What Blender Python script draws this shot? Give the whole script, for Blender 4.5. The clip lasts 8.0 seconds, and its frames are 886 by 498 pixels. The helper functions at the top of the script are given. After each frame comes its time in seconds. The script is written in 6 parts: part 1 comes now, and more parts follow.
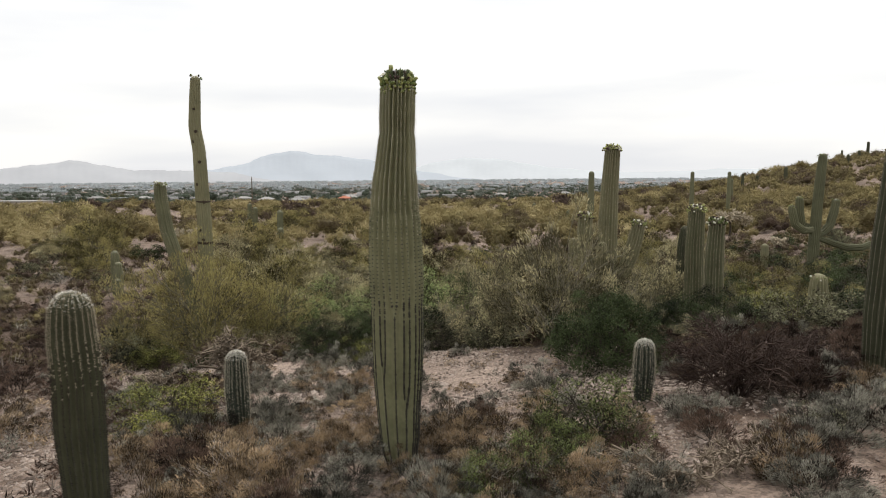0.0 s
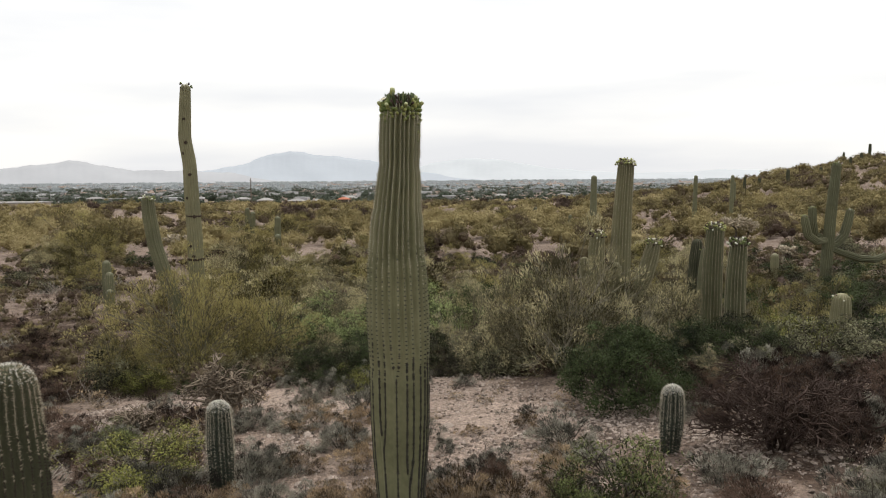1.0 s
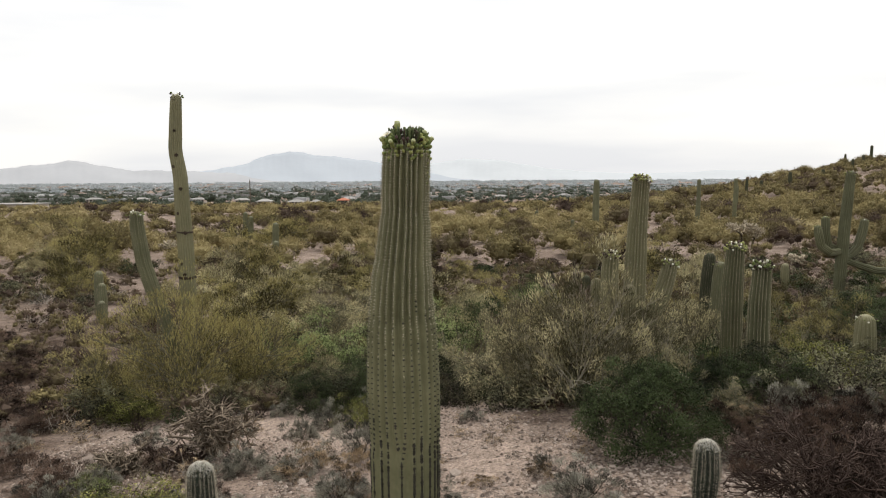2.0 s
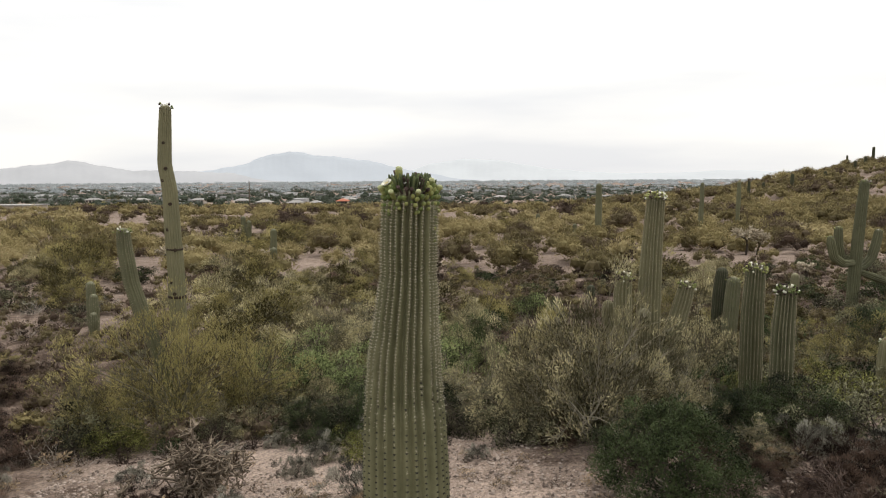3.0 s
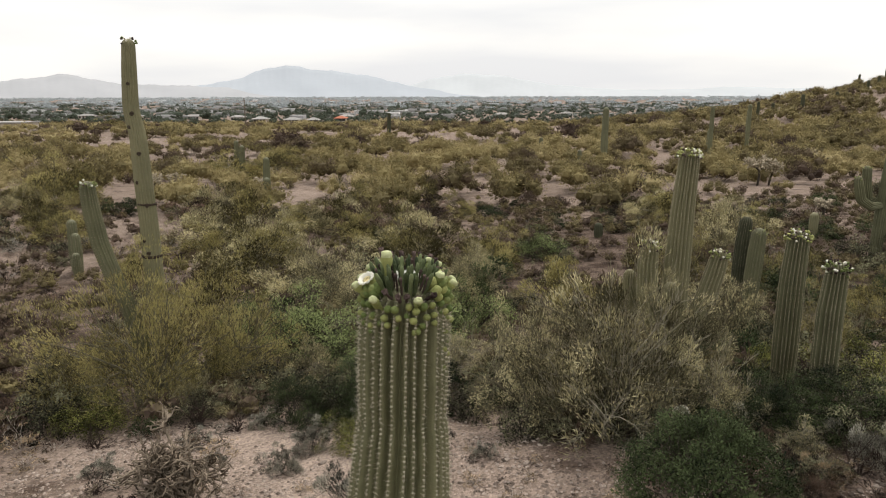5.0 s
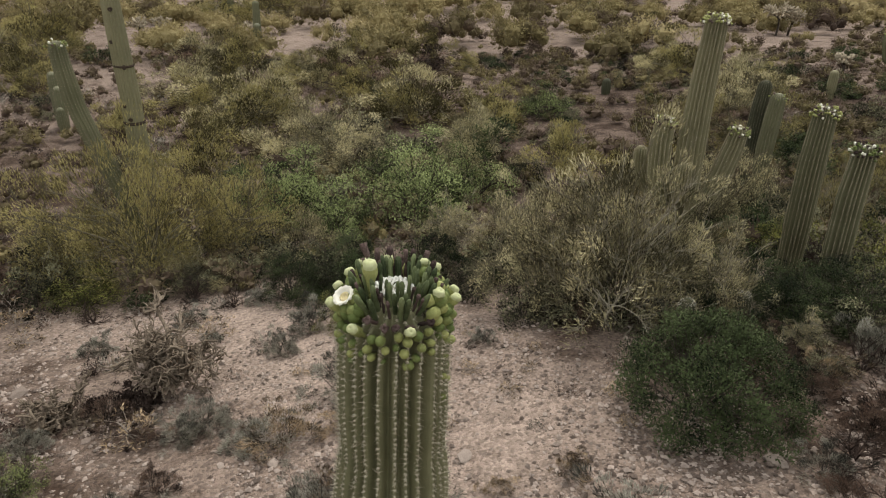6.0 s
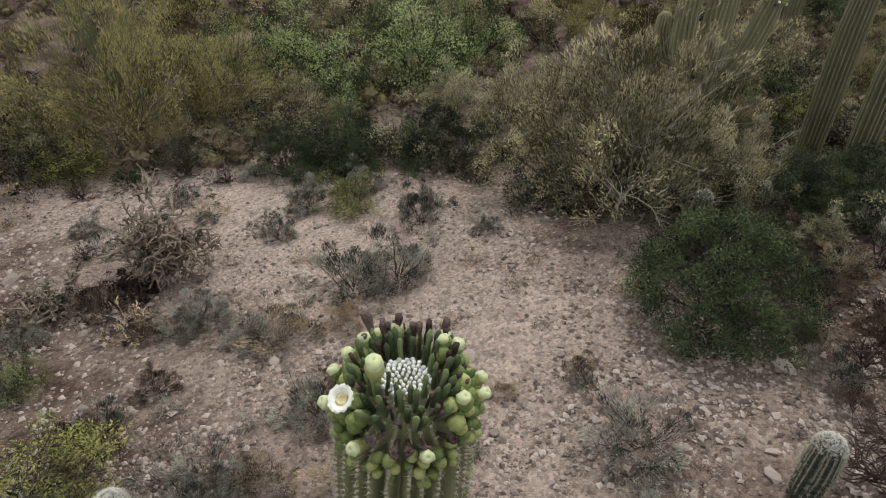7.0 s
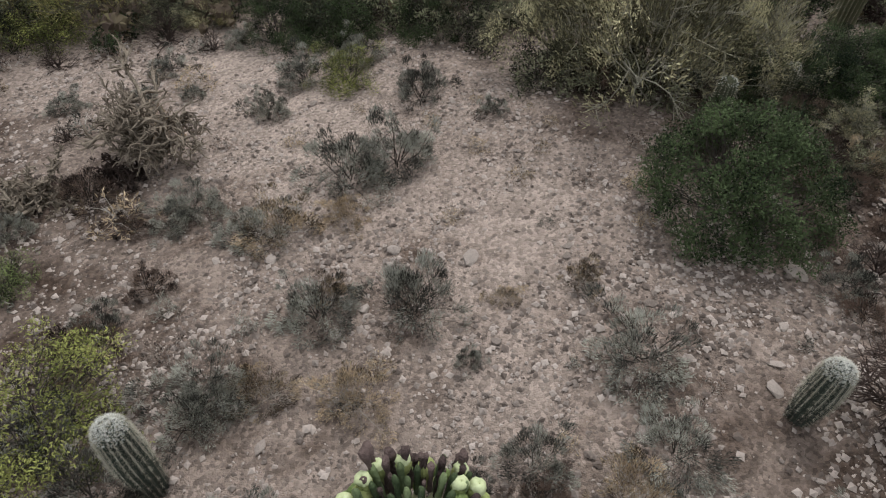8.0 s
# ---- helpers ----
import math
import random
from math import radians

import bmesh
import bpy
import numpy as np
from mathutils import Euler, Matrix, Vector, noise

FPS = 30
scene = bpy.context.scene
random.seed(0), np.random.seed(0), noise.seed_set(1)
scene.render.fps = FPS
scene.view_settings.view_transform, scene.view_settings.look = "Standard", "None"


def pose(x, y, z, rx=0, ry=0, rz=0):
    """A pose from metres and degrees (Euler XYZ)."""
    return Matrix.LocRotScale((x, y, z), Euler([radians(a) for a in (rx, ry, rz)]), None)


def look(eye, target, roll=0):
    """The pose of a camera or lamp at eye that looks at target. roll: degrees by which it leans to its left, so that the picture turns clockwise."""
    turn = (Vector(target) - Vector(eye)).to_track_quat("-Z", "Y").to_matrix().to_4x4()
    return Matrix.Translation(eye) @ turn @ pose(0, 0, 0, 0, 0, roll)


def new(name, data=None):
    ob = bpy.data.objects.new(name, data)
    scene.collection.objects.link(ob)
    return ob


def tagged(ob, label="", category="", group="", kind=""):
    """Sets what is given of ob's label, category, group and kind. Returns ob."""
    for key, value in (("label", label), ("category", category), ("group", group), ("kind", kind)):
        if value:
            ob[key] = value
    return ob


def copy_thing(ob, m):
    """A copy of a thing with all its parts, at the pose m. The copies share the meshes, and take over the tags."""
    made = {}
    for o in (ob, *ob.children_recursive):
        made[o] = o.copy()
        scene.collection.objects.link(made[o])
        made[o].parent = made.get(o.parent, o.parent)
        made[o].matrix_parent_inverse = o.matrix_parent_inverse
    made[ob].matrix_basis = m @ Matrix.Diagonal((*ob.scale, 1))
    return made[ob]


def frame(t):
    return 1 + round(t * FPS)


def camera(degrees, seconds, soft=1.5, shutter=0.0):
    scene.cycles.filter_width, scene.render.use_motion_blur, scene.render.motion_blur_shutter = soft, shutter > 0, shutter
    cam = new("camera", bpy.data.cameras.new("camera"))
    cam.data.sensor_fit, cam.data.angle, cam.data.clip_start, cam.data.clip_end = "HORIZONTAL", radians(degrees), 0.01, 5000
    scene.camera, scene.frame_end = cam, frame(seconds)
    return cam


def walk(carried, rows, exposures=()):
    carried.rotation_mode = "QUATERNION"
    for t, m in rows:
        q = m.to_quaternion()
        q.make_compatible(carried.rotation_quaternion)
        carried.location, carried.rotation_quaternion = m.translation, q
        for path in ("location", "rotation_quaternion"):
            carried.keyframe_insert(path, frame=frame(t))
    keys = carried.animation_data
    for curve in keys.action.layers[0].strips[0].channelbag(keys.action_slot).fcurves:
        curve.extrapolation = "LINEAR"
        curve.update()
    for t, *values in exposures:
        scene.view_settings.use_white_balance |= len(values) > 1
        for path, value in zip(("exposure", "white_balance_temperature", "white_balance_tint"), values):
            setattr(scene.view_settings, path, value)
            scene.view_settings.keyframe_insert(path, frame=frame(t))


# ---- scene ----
cam = camera(64.3, 8.0, soft=1.1)
METRES, EYE, TILT, LEAN, TURN = 6.5, 3.0, -4.0, 0.0, 0.0
ROWS = [
    (0.0, 0.0, 0.0, 0.0, -0.02, -1.87, 0.47),
    (0.5, -0.0062, 0.0685, 0.0275, -0.05, -1.85, 0.43),
    (1.0, -0.0115, 0.1347, 0.0572, -0.06, -1.83, 0.41),
    (1.5, -0.0188, 0.1992, 0.0866, -0.08, -1.81, 0.39),
    (3.0, -0.0338, 0.3776, 0.1715, -0.11, -1.8, 0.36),
    (3.5, -0.0377, 0.4397, 0.1999, -0.12, -1.81, 0.37),
    (4.0, -0.0414, 0.5005, 0.2257, -0.13, -1.82, 0.37),
    (5.5, -0.0411, 0.6697, 0.305, -0.11, -14.57, -0.12),
    (6.0, -0.0413, 0.7186, 0.3292, -0.05, -20.84, -0.38),
    (6.5, -0.0458, 0.7697, 0.3522, 0.02, -27.16, -0.64),
    (7.0, -0.0506, 0.8199, 0.3719, 0.12, -33.48, -0.89),
    (7.5, -0.0548, 0.8674, 0.3877, 0.24, -39.8, -1.13),
    (8.0, -0.0569, 0.9128, 0.4001, 0.39, -46.04, -1.36),
]
SHADE = [(0, -0.56, 6500, 10), (5.5, -0.53, 6650, 10), (8, -0.65, 5850, 8)]
walk(cam, [(t, pose(0, 0, EYE, TILT, LEAN, TURN) @ pose(METRES * x, METRES * y, METRES * z, 90 + pitch, roll, yaw)) for t, x, y, z, yaw, pitch, roll in ROWS], SHADE)

# ---- world, sun and light ----
SUN_EL, SUN_AZ = 58.0, 12.0
sky_world = bpy.data.worlds.new("overcast_sky")
sky_world.use_nodes = True
scene.world = sky_world


def link_nodes(tree, a, out, b, inp):
    tree.links.new(a.outputs[out], b.inputs[inp])


def build_sky():
    t = sky_world.node_tree
    t.nodes.clear()
    out = t.nodes.new("ShaderNodeOutputWorld")
    back = t.nodes.new("ShaderNodeBackground")
    sky = t.nodes.new("ShaderNodeTexSky")
    sky.sky_type = "NISHITA"
    sky.sun_disc = False
    sky.sun_elevation = radians(SUN_EL)
    sky.sun_rotation = radians(SUN_AZ)
    sky.dust_density = 4.0
    dim = t.nodes.new("ShaderNodeVectorMath")
    dim.operation = "SCALE"
    dim.inputs["Scale"].default_value = 0.10
    coord = t.nodes.new("ShaderNodeTexCoord")
    squash = t.nodes.new("ShaderNodeMapping")
    squash.inputs["Scale"].default_value = (1.1, 1.1, 7.5)
    squash.inputs["Rotation"].default_value = (0.0, radians(-4), radians(222))
    squash.inputs["Location"].default_value = (1.35, 0.6, 0.93)
    cloud = t.nodes.new("ShaderNodeTexNoise")
    cloud.inputs["Scale"].default_value = 1.25
    cloud.inputs["Detail"].default_value = 5.0
    cloud.inputs["Roughness"].default_value = 0.48
    ramp = t.nodes.new("ShaderNodeValToRGB")
    ramp.color_ramp.elements[0].position, ramp.color_ramp.elements[1].position = 0.36, 0.53
    ramp.color_ramp.elements[0].color = (0.90, 0.915, 0.94, 1)
    ramp.color_ramp.elements[1].color = (1.12, 1.11, 1.08, 1)
    mix = t.nodes.new("ShaderNodeMix")
    mix.data_type = "RGBA"
    mix.inputs["Factor"].default_value = 0.92
    link_nodes(t, coord, "Generated", squash, "Vector")
    link_nodes(t, squash, "Vector", cloud, "Vector")
    link_nodes(t, cloud, "Fac", ramp, "Fac")
    t.links.new(sky.outputs["Color"], dim.inputs[0])
    t.links.new(dim.outputs["Vector"], mix.inputs[6])
    t.links.new(ramp.outputs["Color"], mix.inputs[7])
    up = t.nodes.new("ShaderNodeSeparateXYZ")
    link_nodes(t, coord, "Generated", up, "Vector")
    lift = t.nodes.new("ShaderNodeMath")
    lift.operation, lift.use_clamp = "MULTIPLY", True
    lift.inputs[1].default_value = 1.0
    link_nodes(t, up, "Z", lift, 0)
    power = t.nodes.new("ShaderNodeMath")
    power.operation = "MULTIPLY_ADD"
    power.inputs[1].default_value, power.inputs[2].default_value = 0.55, 1.42
    t.links.new(lift.outputs[0], power.inputs[0])
    t.links.new(power.outputs[0], back.inputs["Strength"])
    t.links.new(mix.outputs[2], back.inputs["Color"])
    t.links.new(back.outputs["Background"], out.inputs["Surface"])


build_sky()
sun_data = bpy.data.lights.new("sun", "SUN")
sun_data.energy, sun_data.angle, sun_data.color = 4.1, radians(20), (1.0, 0.95, 0.87)
sun = new("sun", sun_data)
az, el = radians(SUN_AZ), radians(SUN_EL)
sun.matrix_world = look((0, 0, 60), (-60 * math.sin(az) * math.cos(el), -60 * math.cos(az) * math.cos(el), 60 - 60 * math.sin(el)))


# ---- materials ----
def material(name, low, high, scale=8.0, rough=0.85, bump=0.3, bump_scale=60.0, island=0.0, per_object=0.0, translucent=0.0, spec=0.10, third=None, coarse=0.7, clump=0.0):
    """Two-colour surface with coarse and fine variation and a fine relief; lengths are in metres."""
    m = bpy.data.materials.new(name)
    m.use_nodes = True
    t = m.node_tree
    t.nodes.clear()
    out = t.nodes.new("ShaderNodeOutputMaterial")
    shade = t.nodes.new("ShaderNodeBsdfPrincipled")
    shade.inputs["Roughness"].default_value = rough
    shade.inputs["Specular IOR Level"].default_value = spec
    coord = t.nodes.new("ShaderNodeTexCoord")
    n1 = t.nodes.new("ShaderNodeTexNoise")
    n1.inputs["Scale"].default_value, n1.inputs["Detail"].default_value = scale, 4.0
    n2 = t.nodes.new("ShaderNodeTexNoise")
    n2.inputs["Scale"].default_value, n2.inputs["Detail"].default_value = scale * 9, 3.0
    for n in (n1, n2):
        link_nodes(t, coord, "Object", n, "Vector")
    blend = t.nodes.new("ShaderNodeMix")
    blend.inputs["Factor"].default_value = 1 - coarse
    link_nodes(t, n1, "Fac", blend, 2)
    link_nodes(t, n2, "Fac", blend, 3)
    value = blend.outputs[0]

    def add(socket, amount):
        nonlocal value
        centre = t.nodes.new("ShaderNodeMath")
        centre.operation = "MULTIPLY_ADD"
        centre.inputs[1].default_value, centre.inputs[2].default_value = amount, -amount / 2
        t.links.new(socket, centre.inputs[0])
        total = t.nodes.new("ShaderNodeMath")
        t.links.new(value, total.inputs[0])
        t.links.new(centre.outputs[0], total.inputs[1])
        value = total.outputs[0]

    if island:
        geo = t.nodes.new("ShaderNodeNewGeometry")
        add(geo.outputs["Random Per Island"], island)
    if clump:
        at = t.nodes.new("ShaderNodeAttribute")
        at.attribute_name = "tint"
        add(at.outputs["Fac"], clump)
    if per_object:
        info = t.nodes.new("ShaderNodeObjectInfo")
        add(info.outputs["Random"], per_object)
    ramp = t.nodes.new("ShaderNodeValToRGB")
    ramp.color_ramp.elements[0].position, ramp.color_ramp.elements[1].position = 0.25, 0.75
    ramp.color_ramp.elements[0].color = (*low, 1)
    ramp.color_ramp.elements[1].color = (*high, 1)
    if third:
        e = ramp.color_ramp.elements.new(0.93)
        e.color = (*third, 1)
    t.links.new(value, ramp.inputs["Fac"])
    link_nodes(t, ramp, "Color", shade, "Base Color")
    if bump:
        n3 = t.nodes.new("ShaderNodeTexNoise")
        n3.inputs["Scale"].default_value, n3.inputs["Detail"].default_value = bump_scale, 5.0
        link_nodes(t, coord, "Object", n3, "Vector")
        b = t.nodes.new("ShaderNodeBump")
        b.inputs["Strength"].default_value, b.inputs["Distance"].default_value = bump, 0.01
        link_nodes(t, n3, "Fac", b, "Height")
        link_nodes(t, b, "Normal", shade, "Normal")
    if translucent:
        tr = t.nodes.new("ShaderNodeBsdfTranslucent")
        link_nodes(t, ramp, "Color", tr, "Color")
        ms = t.nodes.new("ShaderNodeMixShader")
        ms.inputs[0].default_value = translucent
        t.links.new(shade.outputs[0], ms.inputs[1])
        t.links.new(tr.outputs[0], ms.inputs[2])
        t.links.new(ms.outputs[0], out.inputs["Surface"])
    else:
        t.links.new(shade.outputs[0], out.inputs["Surface"])
    return m


def soil_material():
    """Pinkish stony soil: patches, litter and grit at several sizes."""
    m = material("stony_soil", (0.127, 0.094, 0.075), (0.290, 0.228, 0.189), scale=0.35, rough=0.95, bump=0.0, spec=0.1, coarse=0.55)
    t = m.node_tree
    shade = next(n for n in t.nodes if n.type == "BSDF_PRINCIPLED")
    ramp = next(n for n in t.nodes if n.type == "VALTORGB")
    coord = next(n for n in t.nodes if n.type == "TEX_COORD")
    grit = t.nodes.new("ShaderNodeTexVoronoi")
    grit.inputs["Scale"].default_value = 30.0
    fine = t.nodes.new("ShaderNodeTexVoronoi")
    fine.inputs["Scale"].default_value = 75.0
    litter = t.nodes.new("ShaderNodeTexNoise")
    litter.inputs["Scale"].default_value, litter.inputs["Detail"].default_value = 1.1, 9.0
    litter.inputs["Roughness"].default_value = 0.72
    for n in (grit, fine, litter):
        link_nodes(t, coord, "Object", n, "Vector")
    hue = t.nodes.new("ShaderNodeMix")
    hue.data_type, hue.blend_type = "RGBA", "OVERLAY"
    hue.inputs["Factor"].default_value = 0.5
    grey = t.nodes.new("ShaderNodeRGBToBW")
    link_nodes(t, grit, "Color", grey, "Color")
    t.links.new(ramp.outputs["Color"], hue.inputs[6])
    t.links.new(grey.outputs[0], hue.inputs[7])
    dark = t.nodes.new("ShaderNodeValToRGB")
    dark.color_ramp.elements[0].position, dark.color_ramp.elements[1].position = 0.34, 0.50
    dark.color_ramp.elements[0].color = (0.36, 0.32, 0.29, 1)
    dark.color_ramp.elements[1].color = (1, 1, 1, 1)
    worn = t.nodes.new("ShaderNodeAttribute")
    worn.attribute_name = "bare"
    first = ramp.inputs["Fac"].links[0].from_socket
    for source, target, much in ((first, ramp.inputs["Fac"], 0.30), (litter.outputs["Fac"], dark.inputs["Fac"], 0.11)):
        k = t.nodes.new("ShaderNodeMath")
        k.operation = "MULTIPLY_ADD"
        k.inputs[1].default_value = much
        link_nodes(t, worn, "Fac", k, 0)
        t.links.new(source, k.inputs[2])
        t.links.new(k.outputs[0], target)
    mul = t.nodes.new("ShaderNodeMix")
    mul.data_type, mul.blend_type = "RGBA", "MULTIPLY"
    mul.inputs["Factor"].default_value = 1.0
    t.links.new(hue.outputs[2], mul.inputs[6])
    t.links.new(dark.outputs["Color"], mul.inputs[7])
    t.links.new(mul.outputs[2], shade.inputs["Base Color"])
    total = t.nodes.new("ShaderNodeMath")
    total.operation = "ADD"
    t.links.new(grit.outputs["Distance"], total.inputs[0])
    t.links.new(fine.outputs["Distance"], total.inputs[1])
    b = t.nodes.new("ShaderNodeBump")
    b.invert = True
    b.inputs["Strength"].default_value, b.inputs["Distance"].default_value = 1.0, 0.013
    t.links.new(total.outputs[0], b.inputs["Height"])
    link_nodes(t, b, "Normal", shade, "Normal")
    return m


def tinted_material(name, stops, translucent=0.15, spread=0.25):
    """Scrub far off: each plant has its own tint, each leaf a little more or less."""
    m = material(name, (0.1, 0.1, 0.1), (0.2, 0.2, 0.2), bump=0.0, rough=0.9, translucent=translucent, spec=0.1)
    t = m.node_tree
    ramp = next(n for n in t.nodes if n.type == "VALTORGB")
    for link in list(ramp.inputs["Fac"].links):
        t.links.remove(link)
    at = t.nodes.new("ShaderNodeAttribute")
    at.attribute_name = "tint"
    geo = t.nodes.new("ShaderNodeNewGeometry")
    k = t.nodes.new("ShaderNodeMath")
    k.operation = "MULTIPLY_ADD"
    k.inputs[1].default_value = spread
    link_nodes(t, geo, "Random Per Island", k, 0)
    link_nodes(t, at, "Fac", k, 2)
    t.links.new(k.outputs[0], ramp.inputs["Fac"])
    els = ramp.color_ramp.elements
    while len(els) < len(stops):
        els.new(0.5)
    for e, (p, c) in zip(els, stops):
        e.position, e.color = p, (*c, 1)
    return m


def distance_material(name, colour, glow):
    """Far mountains: haze is put in as a pale glow over a dim base colour."""
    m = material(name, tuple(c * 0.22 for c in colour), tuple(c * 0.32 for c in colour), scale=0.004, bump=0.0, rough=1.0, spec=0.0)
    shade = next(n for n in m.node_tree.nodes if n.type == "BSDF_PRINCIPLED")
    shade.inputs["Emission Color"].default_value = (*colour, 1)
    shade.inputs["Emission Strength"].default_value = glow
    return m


SOIL = soil_material()
ROCK = material("weathered_stone", (0.16, 0.128, 0.108), (0.34, 0.285, 0.245), scale=14, rough=0.9, bump=0.5, bump_scale=90, per_object=0.5)
GRAVEL = material("gravel", (0.110, 0.086, 0.072), (0.345, 0.287, 0.247), scale=5, rough=0.95, bump=0.0, island=0.9)
SKIN = material("saguaro_skin", (0.114, 0.114, 0.058), (0.242, 0.233, 0.132), scale=3.0, rough=0.7, bump=0.25, bump_scale=120, spec=0.35, per_object=0.25)
SKIN_MID = material("green_saguaro_skin", (0.072, 0.074, 0.038), (0.140, 0.138, 0.075), scale=2.0, rough=0.62, bump=0.25, bump_scale=120, spec=0.35, per_object=0.25)
SKIN_YOUNG = material("young_saguaro_skin", (0.045, 0.047, 0.028), (0.092, 0.092, 0.056), scale=5.0, rough=0.85, bump=0.25, bump_scale=120, spec=0.12, per_object=0.2)
SKIN_SMALL = material("small_saguaro_skin", (0.034, 0.040, 0.031), (0.076, 0.084, 0.064), scale=5.0, rough=0.85, bump=0.3, bump_scale=120, spec=0.12, per_object=0.2)
SKIN_PALE = material("pale_saguaro_skin", (0.138, 0.131, 0.072), (0.242, 0.226, 0.128), scale=1.6, rough=0.65, bump=0.3, bump_scale=90, spec=0.3, per_object=0.2)
# SKIN_DARK: darker copy of the skin, with shade put into the base colour
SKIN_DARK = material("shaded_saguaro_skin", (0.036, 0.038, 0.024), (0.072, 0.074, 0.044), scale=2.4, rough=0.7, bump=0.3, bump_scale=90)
SPINE_PALE = material("pale_spines", (0.34, 0.305, 0.225), (0.62, 0.57, 0.46), scale=30, rough=0.6, bump=0, island=0.5, translucent=0.25)
SPINE_WHITE = material("white_spines", (0.55, 0.53, 0.47), (0.82, 0.80, 0.74), scale=30, rough=0.6, bump=0, island=0.4, translucent=0.3)
SPINE_GREY = material("grey_spines", (0.11, 0.095, 0.07), (0.27, 0.235, 0.18), scale=30, rough=0.7, bump=0, island=0.5)
SPINE_BROWN = material("brown_spines", (0.024, 0.020, 0.016), (0.070, 0.056, 0.042), scale=30, rough=0.8, bump=0, island=0.4)
SPINE_TAN = material("tan_spines", (0.19, 0.16, 0.11), (0.44, 0.385, 0.29), scale=30, rough=0.8, bump=0, island=0.4)
SPINE_DARK = material("dark_old_spines", (0.022, 0.02, 0.017), (0.06, 0.055, 0.045), scale=30, rough=0.8, bump=0, island=0.4)
SCAR = material("corky_scar", (0.03, 0.022, 0.016), (0.08, 0.06, 0.045), scale=40, rough=0.95, bump=0.5)
WOOL = material("white_wool", (0.62, 0.62, 0.58), (0.84, 0.84, 0.79), scale=60, rough=1.0, bump=0.5, bump_scale=300)
BUD = material("green_bud", (0.105, 0.138, 0.044), (0.305, 0.320, 0.120), scale=25, rough=0.55, bump=0.4, bump_scale=160, per_object=0.7)
TUBE = material("dark_green_floral_tube", (0.036, 0.050, 0.024), (0.150, 0.180, 0.085), scale=40, rough=0.5, bump=0.4, bump_scale=160, per_object=0.6)
WITHER = material("withered_flower", (0.035, 0.024, 0.022), (0.12, 0.085, 0.075), scale=60, rough=0.9, bump=0.8, bump_scale=200, per_object=0.5)
PETAL = material("white_petal", (0.72, 0.71, 0.60), (0.86, 0.85, 0.78), scale=40, rough=0.6, bump=0.1, translucent=0.3)
STAMEN = material("cream_stamens", (0.62, 0.52, 0.25), (0.78, 0.70, 0.45), scale=120, rough=0.8, bump=0.8, bump_scale=400)
PALE_BUD = material("opening_bud_tip", (0.30, 0.33, 0.15), (0.50, 0.52, 0.32), scale=60, rough=0.6, bump=0.3)
BARK = material("grey_bark", (0.022, 0.017, 0.013), (0.090, 0.076, 0.062), scale=12, rough=0.95, bump=0.6, per_object=0.3)
GREEN_BARK = material("olive_bark", (0.085, 0.075, 0.048), (0.21, 0.19, 0.13), scale=8, rough=0.85, bump=0.3, per_object=0.3)
GREY_TWIG = material("grey_olive_twigs", (0.13, 0.118, 0.088), (0.33, 0.30, 0.23), scale=9, rough=0.9, bump=0.3, per_object=0.3)
PALE_WOOD = material("bleached_twigs", (0.22, 0.19, 0.16), (0.42, 0.37, 0.32), scale=9, rough=0.9, bump=0.3, per_object=0.3)
DEAD_WOOD = material("dead_cholla_wood", (0.016, 0.011, 0.009), (0.080, 0.056, 0.046), scale=9, rough=0.95, bump=0.7, bump_scale=140, per_object=0.2)
DEAD_TAN = material("bleached_cholla_wood", (0.08, 0.062, 0.046), (0.36, 0.295, 0.225), scale=9, rough=0.95, bump=0.7, bump_scale=140, per_object=0.2)
LEAF = {
    "olive": material("yellow_olive_leaf", (0.045, 0.039, 0.015), (0.375, 0.328, 0.140), scale=1.5, bump=0, island=0.28, per_object=0.45, translucent=0.06, clump=0.65),
    "khaki": material("khaki_leaf", (0.062, 0.056, 0.030), (0.58, 0.52, 0.31), scale=1.5, bump=0, island=0.28, per_object=0.2, translucent=0.06, clump=0.65),
    "green": material("fresh_green_leaf", (0.026, 0.036, 0.012), (0.285, 0.335, 0.140), scale=1.5, bump=0, island=0.36, per_object=0.3, translucent=0.06, clump=0.65),
    "dark": material("dark_green_leaf", (0.006, 0.010, 0.004), (0.068, 0.088, 0.037), scale=1.5, bump=0, island=0.36, per_object=0.3, translucent=0.05, clump=0.65),
    "moss": material("green_shrub_leaf", (0.021, 0.027, 0.009), (0.177, 0.203, 0.077), scale=1.5, bump=0, island=0.36, per_object=0.3, translucent=0.05, clump=0.65),
    "lime": material("yellow_green_leaf", (0.050, 0.055, 0.014), (0.265, 0.265, 0.080), scale=1.5, bump=0, island=0.36, per_object=0.3, translucent=0.05, clump=0.65),
    "grey": material("grey_leaf", (0.032, 0.030, 0.024), (0.345, 0.330, 0.272), scale=2.0, bump=0, island=0.28, per_object=0.4, translucent=0.05, clump=0.65),
    "sage": material("grey_green_leaf", (0.014, 0.0145, 0.008), (0.193, 0.187, 0.112), scale=2.0, bump=0, island=0.28, per_object=0.4, translucent=0.05, clump=0.65),
    "tan": material("dry_tan_leaf", (0.045, 0.032, 0.019), (0.44, 0.33, 0.21), scale=2.0, bump=0, island=0.28, per_object=0.4, translucent=0.05, clump=0.65),
    "brown": material("dry_brown_leaf", (0.014, 0.009, 0.007), (0.178, 0.122, 0.092), scale=2.0, bump=0, island=0.28, per_object=0.4, translucent=0.05, clump=0.65),
}
